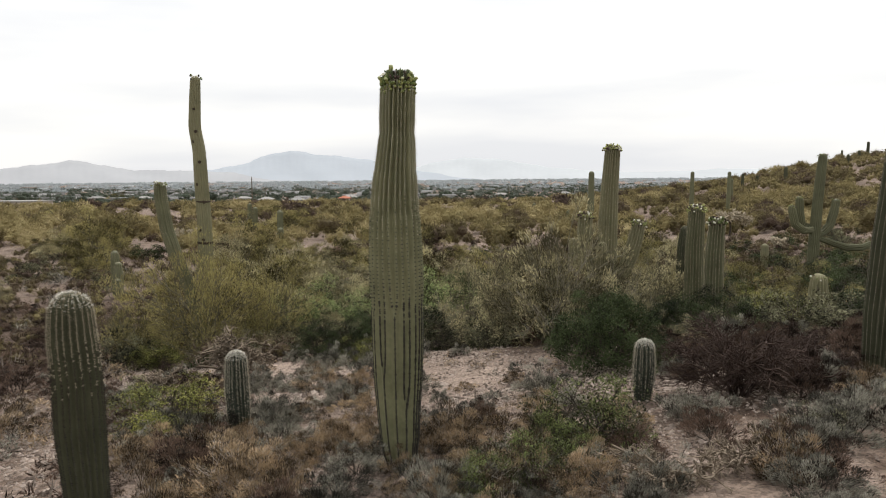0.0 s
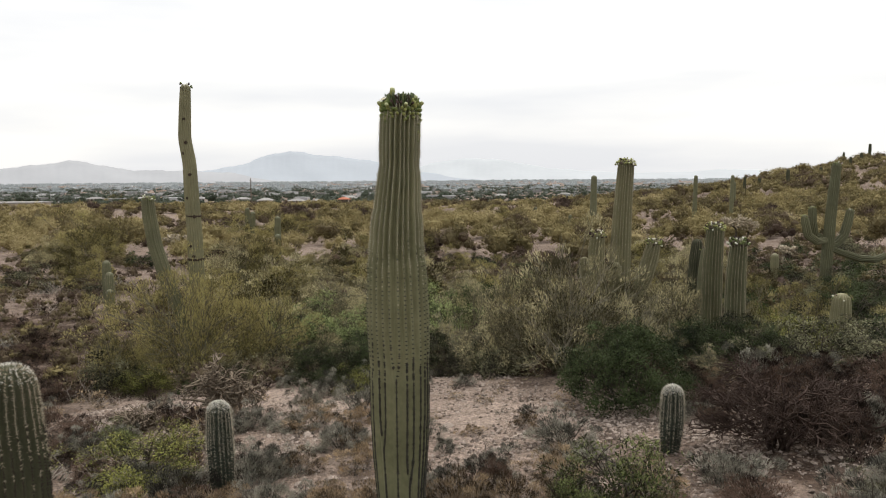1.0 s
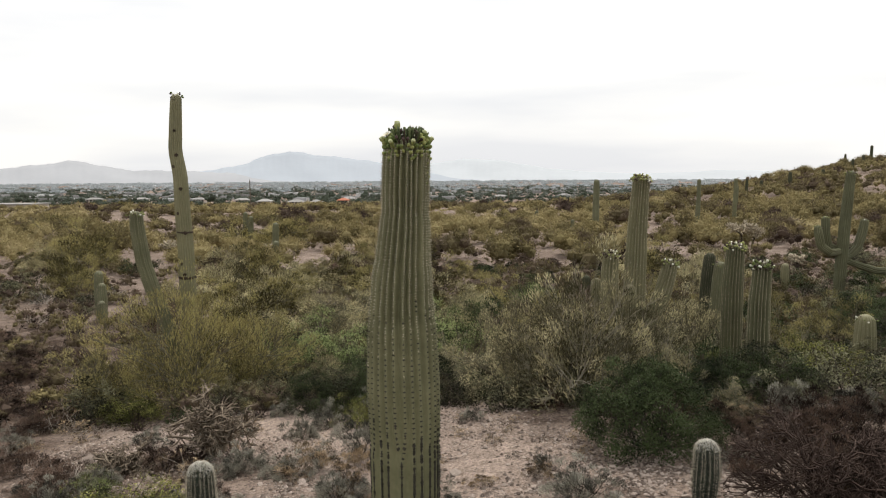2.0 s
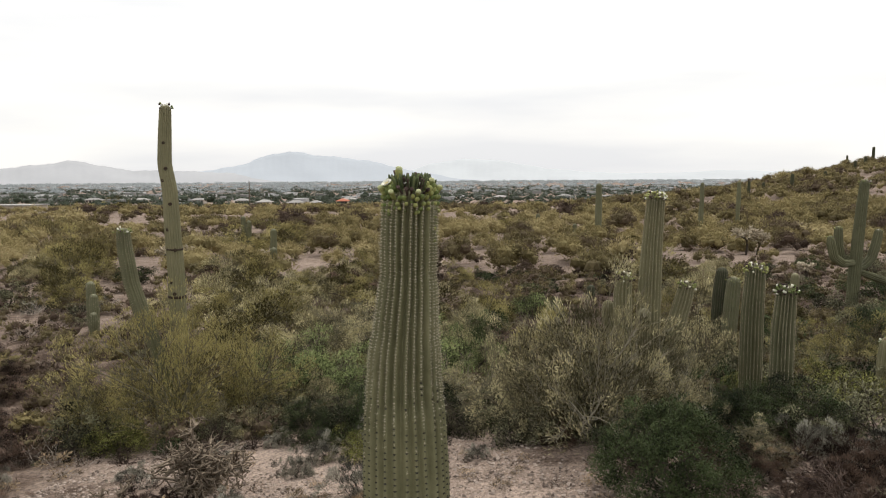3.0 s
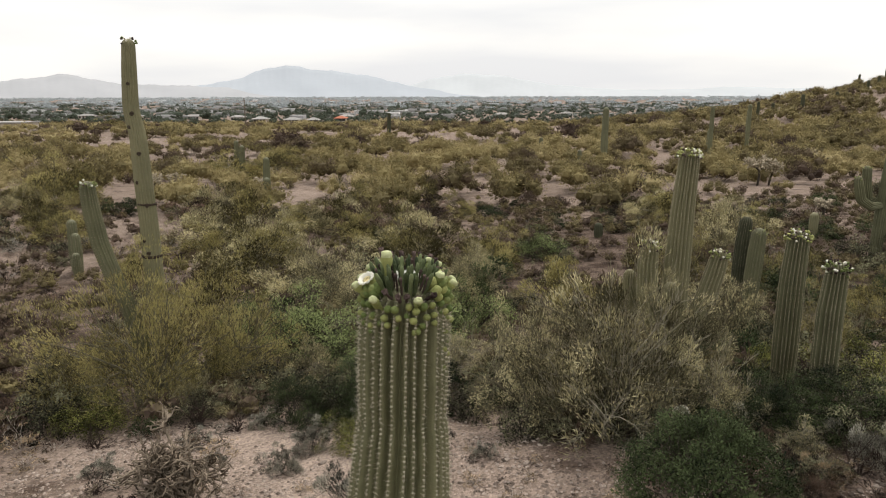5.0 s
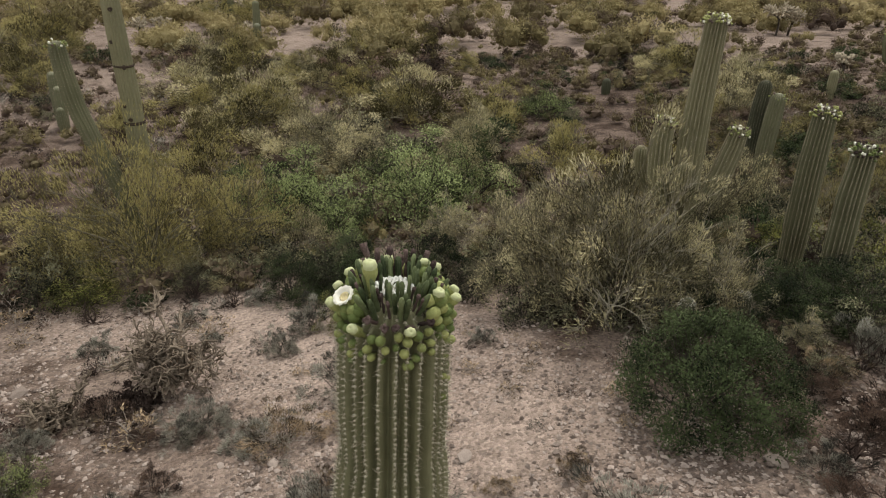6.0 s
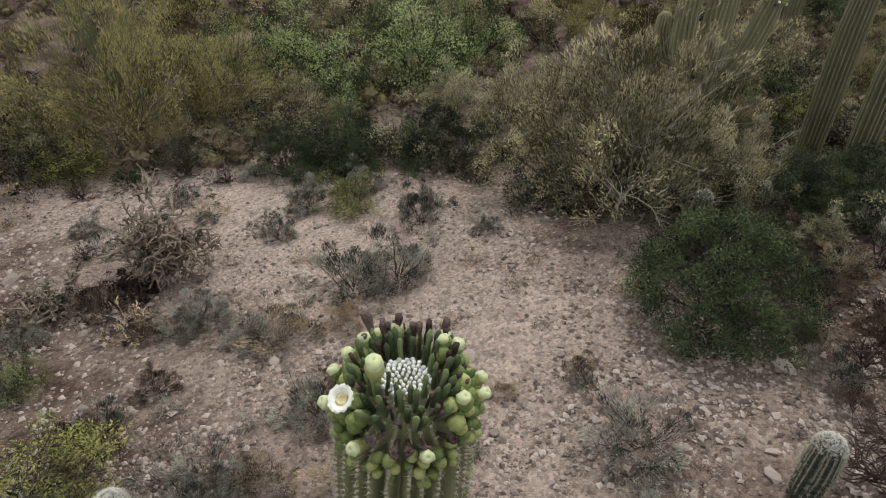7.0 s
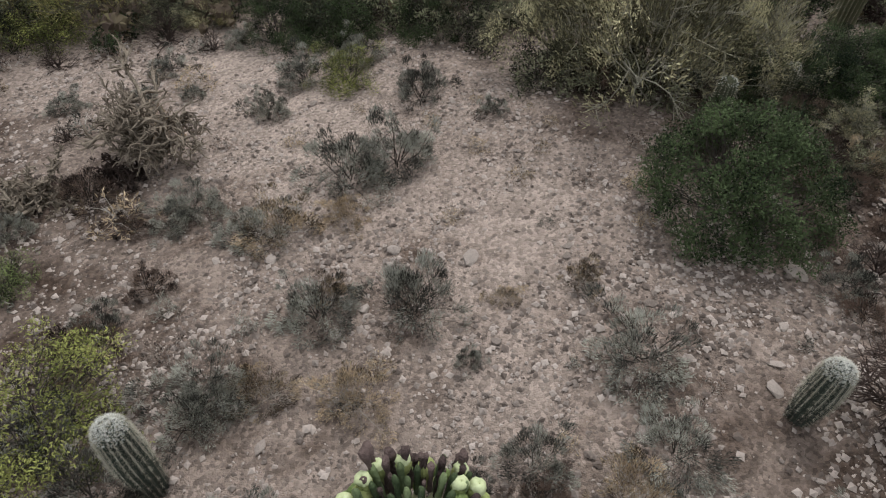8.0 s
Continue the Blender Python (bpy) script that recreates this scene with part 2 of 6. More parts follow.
SCRUB = tinted_material("far_scrub", [(0.0, (0.035, 0.025, 0.020)), (0.2, (0.100, 0.072, 0.055)), (0.4, (0.120, 0.100, 0.051)), (0.62, (0.225, 0.187, 0.088)), (0.85, (0.32, 0.267, 0.135)), (1.0, (0.37, 0.31, 0.175))], spread=0.12)
# TREES: the pale grey end of the ramp stands for haze on trees far off
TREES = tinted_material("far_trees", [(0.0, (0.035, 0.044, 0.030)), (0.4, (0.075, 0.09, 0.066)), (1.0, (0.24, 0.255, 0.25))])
TOWN = tinted_material("far_roofs", [(0.0, (0.16, 0.16, 0.155)), (0.5, (0.29, 0.29, 0.29)), (0.9, (0.50, 0.51, 0.52)), (1.0, (0.6, 0.6, 0.6))], translucent=0.0)
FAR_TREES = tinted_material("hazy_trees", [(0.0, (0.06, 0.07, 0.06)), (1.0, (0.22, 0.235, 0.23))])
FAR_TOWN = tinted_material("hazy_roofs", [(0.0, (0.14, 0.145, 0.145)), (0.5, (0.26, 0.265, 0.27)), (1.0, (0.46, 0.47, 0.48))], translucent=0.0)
# haze over the far trees and roofs, put in as a faint blue-grey glow
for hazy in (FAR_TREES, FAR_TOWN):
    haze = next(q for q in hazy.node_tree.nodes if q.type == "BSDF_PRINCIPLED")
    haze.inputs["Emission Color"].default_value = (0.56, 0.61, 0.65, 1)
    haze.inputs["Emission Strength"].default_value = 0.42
PLASTER = material("pale_plaster", (0.42, 0.37, 0.31), (0.56, 0.51, 0.45), scale=0.6, rough=0.9, bump=0.1, per_object=0.3)
ROOF_GREY = material("grey_roof", (0.20, 0.195, 0.19), (0.31, 0.30, 0.285), scale=0.5, rough=0.8, bump=0.1, per_object=0.3)
ROOF_RED = material("red_tile_roof", (0.28, 0.10, 0.06), (0.40, 0.16, 0.10), scale=0.8, rough=0.8, bump=0.2)
GLASS = material("dark_window_glass", (0.02, 0.024, 0.028), (0.05, 0.055, 0.06), scale=1.0, rough=0.1, bump=0, spec=0.5)
POLE_WOOD = material("weathered_pole_wood", (0.08, 0.065, 0.05), (0.15, 0.125, 0.10), scale=3, rough=0.9, bump=0.4)
# haze over each range is painted in by its colour and glow
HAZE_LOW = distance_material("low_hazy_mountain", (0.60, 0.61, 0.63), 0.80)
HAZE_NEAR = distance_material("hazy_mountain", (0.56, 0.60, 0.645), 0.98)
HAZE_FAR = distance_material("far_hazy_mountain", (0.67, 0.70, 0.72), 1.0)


# ---- shapes ----
def mesh_from(name, verts, faces, mat, smooth=False, tint=None):
    me = bpy.data.meshes.new(name)
    verts, faces = np.asarray(verts, float), np.asarray(faces, int)
    n, k = faces.shape
    me.vertices.add(len(verts))
    me.vertices.foreach_set("co", verts.ravel())
    me.loops.add(n * k)
    me.loops.foreach_set("vertex_index", faces.ravel())
    me.polygons.add(n)
    me.polygons.foreach_set("loop_start", np.arange(n) * k)
    me.polygons.foreach_set("use_smooth", np.full(n, smooth))
    if tint is not None:
        me.attributes.new("tint", "FLOAT", "POINT").data.foreach_set("value", np.asarray(tint, float))
    me.update(calc_edges=True)
    me.materials.append(mat)
    return me


def join(*pieces):
    """Several (verts, faces) of one face size as one."""
    vs, fs, at = [], [], 0
    for v, f in pieces:
        vs.append(v)
        fs.append(np.asarray(f) + at)
        at += len(v)
    return np.concatenate(vs), np.concatenate(fs)


def part(name, me, parent, label="", kind=""):
    ob = new(name, me)
    ob.parent = parent
    return tagged(ob, label=label, kind=kind)


def empty(name, x, y, z, label, category, group="", turn=0.0):
    ob = new(name)
    ob.matrix_world = pose(x, y, z, 0, 0, turn)
    ob.empty_display_size = 0.1
    return tagged(ob, label, category, group)


def unit(v):
    return v / np.maximum(np.linalg.norm(v, axis=-1, keepdims=True), 1e-9)


def tubes(p, r, sides=3):
    """Tapered tubes along n polylines p (n, k, 3) with radii r (n, k), as quads."""
    n, k, _ = p.shape
    d = unit(np.gradient(p, axis=1)) if k > 2 else unit(np.repeat(p[:, 1:] - p[:, :1], 2, axis=1))
    ref = np.where(np.abs(d[..., 2:3]) > 0.9, np.array([1.0, 0, 0]), np.array([0, 0, 1.0]))
    a = unit(np.cross(d, ref))
    b = np.cross(d, a)
    ang = np.arange(sides) * 2 * np.pi / sides
    ring = p[:, :, None] + r[:, :, None, None] * (a[:, :, None] * np.cos(ang)[:, None] + b[:, :, None] * np.sin(ang)[:, None])
    idx = np.arange(n * k * sides).reshape(n, k, sides)
    nxt = np.roll(idx, -1, axis=2)
    quads = np.stack([idx[:, :-1], nxt[:, :-1], nxt[:, 1:], idx[:, 1:]], axis=-1).reshape(-1, 4)
    return ring.reshape(-1, 3), quads


def leaves(p, d, length, width, rng, face=None):
    """Folded lance-shaped leaves at p pointing along d and turned towards face, as quads."""
    n = len(p)
    d = unit(d)
    side = unit(np.cross(d, rng.normal(size=(n, 3)) if face is None else face + rng.normal(size=(n, 3)) * 0.45))
    up = np.cross(d, side)
    length, width = np.broadcast_to(length, n)[:, None], np.broadcast_to(width, n)[:, None]
    mid = p + d * length * 0.5 + up * width * 0.25
    v = np.stack([p, mid + side * width / 2, p + d * length, mid - side * width / 2], axis=1).reshape(-1, 3)
    return v, np.arange(n * 4).reshape(n, 4)


def along(p, i, u):
    """The points at u (0 to 1) of the polylines p[i], and the directions there."""
    k = p.shape[1] - 1
    s = np.clip(u * k, 0, k - 1e-6)
    j = s.astype(int)
    f = (s - j)[:, None]
    a, b = p[i, j], p[i, j + 1]
    return a + (b - a) * f, unit(b - a)


def sprout(p0, d0, length, k, bend, rise, rng):
    """Wandering polylines of k points from p0 along d0."""
    n = len(p0)
    pts, d = [p0], unit(d0)
    step = np.broadcast_to(length, n)[:, None] / (k - 1)
    for _ in range(k - 1):
        pts.append(pts[-1] + d * step)
        d = unit(d + rng.normal(size=(n, 3)) * bend + np.array([0, 0, rise]))
    return np.stack(pts, axis=1)


def bush_meshes(name, seed, width, height, leaf, bark, stems=14, boughs=60, twigs=200, n_leaves=1500, leaf_len=0.035, leaf_w=0.014, thick=0.012, hollow=0.5, skirt=0.0, outward=0.8, lumps=0.22, loose=0.6, puff=0.20, brush=0.0):
    """Wood and leaves of one shrub: stems from the root, boughs that reach into an uneven dome, twigs on those, leaves in a cluster round each bough's end."""
    rng = np.random.default_rng(seed)
    r, h = width / 2, height
    ph = rng.uniform(0, 6, 6)

    def dome(n, lo, hi):
        a = rng.uniform(0, 2 * np.pi, n)
        c = rng.uniform(skirt, 1, n)
        q = 1 + lumps * (np.sin(3 * a + ph[0] + 2 * c) + 0.7 * np.sin(5 * a + ph[1] - 3 * c) + 0.5 * np.sin(8 * a + ph[2] + 5 * c))
        u = rng.uniform(lo, hi, n) * q * 0.9
        flat = np.sqrt(np.maximum(0, 1 - c * c))
        return np.stack([np.cos(a) * flat * u * r, np.sin(a) * flat * u * r, np.maximum(c * u, 0.04) * h], 1)

    def reach(p0, p1, k, sag):
        t = np.linspace(0, 1, k)[None, :, None]
        ctl = (p0 + p1) / 2 + rng.normal(size=p0.shape) * sag + np.array([0, 0, sag])
        return p0[:, None] * (1 - t) ** 2 + 2 * ctl[:, None] * t * (1 - t) + p1[:, None] * t ** 2

    taper = lambda n, k, a, c: np.linspace(a, c, k)[None] * np.ones((n, 1))
    root = rng.normal(size=(stems, 3)) * np.array([r * 0.07, r * 0.07, 0.0]) + np.array([0, 0, -0.04])
    s = reach(root, dome(stems, 0.5, 0.85), 5, h * 0.08)
    tip = dome(boughs, hollow, 1.0)
    near = np.linalg.norm(s[None, :, 2] - tip[:, None], axis=2) + rng.uniform(0, 0.25 * r, (boughs, stems))
    p, _ = along(s, near.argmin(axis=1), rng.uniform(0.3, 0.95, boughs))
    b = reach(p, tip, 4, h * 0.05)
    j = rng.integers(0, boughs, twigs)
    p2, d2 = along(b, j, rng.uniform(0.55, 1.0, twigs) ** 0.8)
    out = unit(p2 / np.array([r, r, h]) + np.array([0, 0, 0.15]))
    w = sprout(p2, d2 * 0.6 + out * outward + rng.normal(size=(twigs, 3)) * 0.5, rng.uniform(0.10, 0.24, twigs) * min(r, h), 2, 0.22, 0.03, rng)
    wood = join(tubes(s, taper(stems, 5, thick, thick * 0.4), 4), tubes(b, taper(boughs, 4, thick * 0.4, thick * 0.18), 3), tubes(w, taper(twigs, 2, thick * 0.20, thick * 0.09), 3))
    wood[0][:, 2] = np.maximum(wood[0][:, 2], -0.05)
    wood_me = mesh_from(name + "_wood", *wood, bark, True)
    if not n_leaves:
        return wood_me, None
    girth = puff * min(r, h) * rng.uniform(0.6, 1.4, boughs)
    own = rng.choice(boughs, n_leaves, p=girth ** 2 / (girth ** 2).sum())
    core = b[:, -1] * np.array([0.93, 0.93, 0.90])
    away = unit(core / np.array([r, r, h]) + np.array([0, 0, 0.2]))[own]
    u = unit(rng.normal(size=(n_leaves, 3)) + away * 0.75 + np.array([0, 0, 0.2]))
    pp = core[own] + u * (girth[own] * rng.uniform(0.12, 1.0, n_leaves) ** 0.5)[:, None] * np.array([1.0, 1.0, 0.82])
    pp[:, 2] = np.maximum(pp[:, 2], 0.01)
    face = unit(u + away * 0.8)
    lie = rng.normal(size=pp.shape)
    lie = unit(lie - face * (lie * face).sum(1, keepdims=True))
    if brush:
        axis = unit(b[:, -1] - b[:, -2] + unit(core) * 0.12 + np.array([0, 0, 0.10]) + rng.normal(size=b[:, -1].shape) * 0.06)
        lie = lie * (1 - brush) + axis[own] * brush * 1.6
    dd = lie * 0.8 + face * outward * 0.30 + np.array([0, 0, 0.30]) + rng.normal(size=pp.shape) * loose * 0.3
    shade = rng.uniform(0, 1, boughs)[own]
    le = leaf_len * rng.uniform(0.6, 1.35, n_leaves)
    return wood_me, mesh_from(name + "_leaves", *leaves(pp, dd, le, le * leaf_w / leaf_len, rng, face), leaf, False, np.repeat(shade, 4))


# ---- ground ----
PROFILE_Y = (-4800, -60, -5, 0, 6.4, 10.5, 12.5, 13.8, 16, 20, 26, 45, 80, 150, 340, 800, 4800)
PROFILE_Z = (14, 5, 1.4, 0.85, 0.25, -0.15, -0.5, -0.66, -1.0, -1.45, -1.65, -1.8, -2.6, -3.6, -10, -16, -20)


def ground_z(x, y):
    """Height of the ground: a slope that falls away, a hill to the right, a wide plain beyond."""
    x, y = np.asarray(x, float), np.asarray(y, float)
    w = np.maximum(1, np.abs(y) * 0.08)
    z = sum(np.interp(y + k * w, PROFILE_Y, PROFILE_Z) for k in (-1, 0, 1)) / 3
    z = z + 0.05 * np.clip(x, -9, 12) * np.clip((60 - y) / 40, 0, 1)
    z = z + 0.26 / (1 + np.exp(-np.clip(x + 0.4, -9, 9) * 2.2)) * np.exp(-((y - 13.0) / 1.8) ** 2)
    z = z + 14 * np.exp(-((x - 125) / 60) ** 2 - ((y - 135) / 80) ** 2)
    z = z + 0.035 * np.sin(x * 1.3 + 0.4 * y) * np.sin(y * 1.1 - 0.5 * x + 1.0) + 0.05 * np.sin(x * 0.42 + 2.0) * np.sin(y * 0.37 + 0.8)
    far = np.clip((np.hypot(x, y) - 25) / 40, 0, 1) * np.clip(1.4 - np.hypot(x, y) / 500, 0, 1)
    return z + far * (0.5 * np.sin(x * 0.13 + 1.1) * np.sin(y * 0.11) + 0.22 * np.sin(x * 0.31 + y * 0.19))


def gz(x, y):
    return float(ground_z(x, y))


# worn bare stretches (+) and stretches under dry litter (-): centre, half widths, amount
BARE = ((13.0, 30.0, 7.0, 9.0, -0.8), (-10.0, 17.5, 4.0, 5.0, -0.6), (-13.0, 21.0, 6.0, 8.0, -0.7), (9.0, 29.0, 8.0, 9.0, -0.5), (-1.0, 30.0, 9.0, 10.0, -0.6), (-6.0, 14.6, 1.6, 1.2, 0.8), (-3.0, 14.2, 2.2, 1.4, 1.0), (-2.2, 12.4, 1.1, 1.2, 0.7), (0.6, 11.6, 1.6, 1.5, 0.55), (0.2, 9.6, 0.8, 1.6, 0.35), (-4.6, 10.6, 1.5, 1.3, -0.8), (-3.4, 9.0, 1.4, 1.0, -0.5), (4.6, 10.4, 1.3, 1.8, -0.9), (2.6, 12.6, 1.3, 0.8, -0.7), (-8.5, 14.0, 3.0, 3.0, -0.4), (3.2, 8.0, 1.5, 1.0, -0.7))


def build_ground():
    a = math.asinh(1600)
    xs = np.sinh(np.linspace(-a, a, 281)) * 3.0
    ys = np.sinh(np.linspace(-a, a, 311)) * 3.0 + 9.0
    X, Y = np.meshgrid(xs, ys)
    rng = np.random.default_rng(5)
    near = np.clip(1 - np.hypot(X, Y - 10) / 22, 0, 1)
    Z = ground_z(X, Y) + rng.normal(size=X.shape) * 0.010 * near
    idx = np.arange(X.size).reshape(X.shape)
    f = np.stack([idx[:-1, :-1], idx[:-1, 1:], idx[1:, 1:], idx[1:, :-1]], axis=-1).reshape(-1, 4)
    ob = new("ground", mesh_from("ground", np.stack([X, Y, Z], axis=-1).reshape(-1, 3), f, SOIL, True))
    bare = np.zeros(X.size)
    for cx, cy, rx, ry, much in BARE:
        bare += much * np.exp(-((X.ravel() - cx) / rx) ** 2 - ((Y.ravel() - cy) / ry) ** 2)
    ob.data.attributes.new("bare", "FLOAT", "POINT").data.foreach_set("value", np.clip(bare, -1, 1))
    tagged(ob, "pinkish stony desert soil with grit and dry litter", "ground", kind="structure")


build_ground()


def mountain(name, skyline, dist, mat, label):
    """A far range: its skyline as (bearing in degrees, height in m), with worn slopes towards the plain."""
    rng = np.random.default_rng(int(dist))
    n, k = 320, 12
    sky = np.array(skyline, float)
    deg = np.linspace(sky[0, 0], sky[-1, 0], n)
    crest = np.convolve(np.pad(np.interp(deg, sky[:, 0], sky[:, 1]), 6, "edge"), np.ones(13) / 13, "valid")
    crest = crest + (sum(np.sin(deg * f + rng.uniform(0, 6)) * a for f, a in ((2.3, 2.2), (5.1, 1.4), (11.0, 0.9)))) * np.clip(crest / 60, 0, 1)
    bear, v = np.radians(deg), []
    for j in range(k):
        s = j / (k - 2)
        d = dist - 420 * (1 - min(s, 1)) * (1 + 0.1 * np.sin(deg * 1.3 + 3 * s)) + (60 if s > 1 else 0)
        z = -24 + (crest + 24) * min(s, 1) ** 1.15 if s <= 1 else np.full(n, -30.0)
        v.append(np.stack([d * np.sin(bear), d * np.cos(bear), z], axis=1))
    idx = np.arange(n * k).reshape(k, n)
    f = np.stack([idx[:-1, :-1], idx[:-1, 1:], idx[1:, 1:], idx[1:, :-1]], axis=-1).reshape(-1, 4)
    tagged(new(name, mesh_from(name, np.concatenate(v), f, mat, True)), label, "mountain", kind="structure")


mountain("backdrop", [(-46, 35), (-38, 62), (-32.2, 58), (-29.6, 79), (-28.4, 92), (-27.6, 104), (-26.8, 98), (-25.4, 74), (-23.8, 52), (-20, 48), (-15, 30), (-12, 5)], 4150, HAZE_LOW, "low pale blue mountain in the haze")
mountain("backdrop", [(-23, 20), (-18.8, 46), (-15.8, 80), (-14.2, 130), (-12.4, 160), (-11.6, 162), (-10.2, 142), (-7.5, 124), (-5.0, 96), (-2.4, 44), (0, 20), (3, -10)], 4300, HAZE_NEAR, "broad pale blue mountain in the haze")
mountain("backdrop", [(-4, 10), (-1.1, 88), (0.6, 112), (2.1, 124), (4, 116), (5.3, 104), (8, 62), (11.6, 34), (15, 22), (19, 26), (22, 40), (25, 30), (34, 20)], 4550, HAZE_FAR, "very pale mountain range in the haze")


# ---- saguaros ----
def stem_shape(ctrl, ribs, depth, per_rib=6, step=0.05, splits=(), dome=1.0, seed=1, spacing=0.035, relief=((0, 1.0), (9, 1.0)), waist=()):
    """A ribbed stem along ctrl (x, y, z, radius), closed by a dome. Below a split two ribs run as one.
    Returns the surface and its areoles: place, outward way, height along the stem."""
    rng = np.random.default_rng(seed)
    c = np.array(ctrl, float)
    s0 = np.concatenate([[0], np.cumsum(np.linalg.norm(np.diff(c[:, :3], axis=0), axis=1))])
    total, r_end = s0[-1], c[-1, 3]
    cap = r_end * dome
    s = np.concatenate([np.arange(0, total, step), total + cap * np.sin(np.linspace(0, np.pi / 2, 9))])
    flat = np.minimum(s, total)
    fine = np.linspace(-0.3, total + 0.3, 400)
    soft = np.stack([np.convolve(np.interp(fine, s0, c[:, i]), np.ones(15) / 15, "same") for i in range(4)], axis=1)
    soft[:8], soft[-8:] = [np.interp(fine[q], s0, c[:, 0]) for q in ()] or soft[8], soft[-9]
    mid = np.stack([np.interp(flat, fine, soft[:, i]) for i in range(3)], axis=1)
    rad = np.interp(flat, s0, c[:, 3])
    for at, pinch in waist:
        rad = rad * (1 - pinch * np.exp(-((flat - at) / 0.025) ** 2))
    deep = np.interp(s, [q for q, _ in relief], [q for _, q in relief])
    way = unit(np.gradient(mid[s <= total], axis=0))
    end = way[-1]
    way = np.concatenate([way, np.repeat(end[None], len(s) - len(way), axis=0)])
    over = np.maximum(s - total, 0)
    mid = mid + over[:, None] * end
    rad = rad * np.sqrt(np.maximum(1 - (over / cap) ** 2, 0.0004))
    a = np.zeros_like(mid)
    prev = np.array([1.0, 0, 0])
    for i in range(len(s)):
        prev = prev - way[i] * prev.dot(way[i])
        prev = prev / np.linalg.norm(prev)
        a[i] = prev
    b = np.cross(way, a)
    home = np.arange(ribs) * 2 * np.pi / ribs + rng.normal(size=ribs) * 0.12 * 2 * np.pi / ribs
    crest = home[None] + 0.05 * np.sin(s[:, None] * 1.7 + np.arange(ribs)[None] * 2.1) * 2 * np.pi / ribs
    for i, at in splits:
        k = (i + 1) % ribs
        w = np.clip((s - at) / 0.22, 0, 1)
        w = np.sqrt(w) * (w > 0)
        m = (home[i] + home[k] + (2 * np.pi if k < i else 0)) / 2
        crest[:, i] = m + (crest[:, i] - m) * w
        kk = 2 * np.pi if k < i else 0
        crest[:, k] = m - kk + (crest[:, k] + kk - m) * w
    m = ribs * per_rib
    th = np.arange(m) * 2 * np.pi / m
    verts = np.zeros((len(s), m, 3))
    dent = 1 - np.maximum(0, s - total) / max(cap, 1e-6) * 0.4
    for i in range(len(s)):
        cr = np.sort(crest[i] % (2 * np.pi))
        q = np.searchsorted(cr, th) % ribs
        lo = cr[q - 1]
        gap = (cr[q] - lo) % (2 * np.pi)
        u = ((th - lo) % (2 * np.pi)) / np.maximum(gap, 1e-6)
        dig = depth * np.minimum(1, gap * ribs / 2 / np.pi) * np.sin(np.pi * np.clip(u, 0, 1)) ** 2.1 * dent[i] * deep[i] * min(1, rad[i] / (rad.max() * 0.55))
        rr = rad[i] - dig
        verts[i] = mid[i] + rr[:, None] * (np.cos(th)[:, None] * a[i] + np.sin(th)[:, None] * b[i])
    idx = np.arange(len(s) * m).reshape(len(s), m)
    nx = np.roll(idx, -1, axis=1)
    faces = np.stack([idx[:-1], nx[:-1], nx[1:], idx[1:]], axis=-1).reshape(-1, 4)
    P, N, S = [], [], []
    for i in range(ribs):
        merged = [at for j, at in splits if j == i]
        lo = merged[0] + 0.1 if merged else 0.03
        ss = np.arange(lo, total + cap * 0.97, spacing)
        ss = ss + rng.normal(size=len(ss)) * spacing * 0.1
        ca = np.interp(ss, s, crest[:, i])
        rr = np.interp(ss, s, rad)
        A = np.stack([np.interp(ss, s, a[:, q]) for q in range(3)], 1)
        B = np.stack([np.interp(ss, s, b[:, q]) for q in range(3)], 1)
        M = np.stack([np.interp(ss, s, mid[:, q]) for q in range(3)], 1)
        W = np.stack([np.interp(ss, s, way[:, q]) for q in range(3)], 1)
        out = np.cos(ca)[:, None] * A + np.sin(ca)[:, None] * B
        P.append(M + out * rr[:, None])
        lift = np.clip((ss - total) / cap, 0, 1)[:, None]
        N.append(unit(out * np.sqrt(1 - lift ** 2 * 0.98) + W * lift))
        S.append(ss)
    return (verts.reshape(-1, 3), faces), (np.concatenate(P), np.concatenate(N), np.concatenate(S)), total


OCTA = np.array([(1, 0, 0), (-1, 0, 0), (0, 1, 0), (0, -1, 0), (0, 0, 1), (0, 0, -1)], float)
OCTA_F = np.array([(0, 2, 4), (2, 1, 4), (1, 3, 4), (3, 0, 4), (2, 0, 5), (1, 2, 5), (3, 1, 5), (0, 3, 5)])


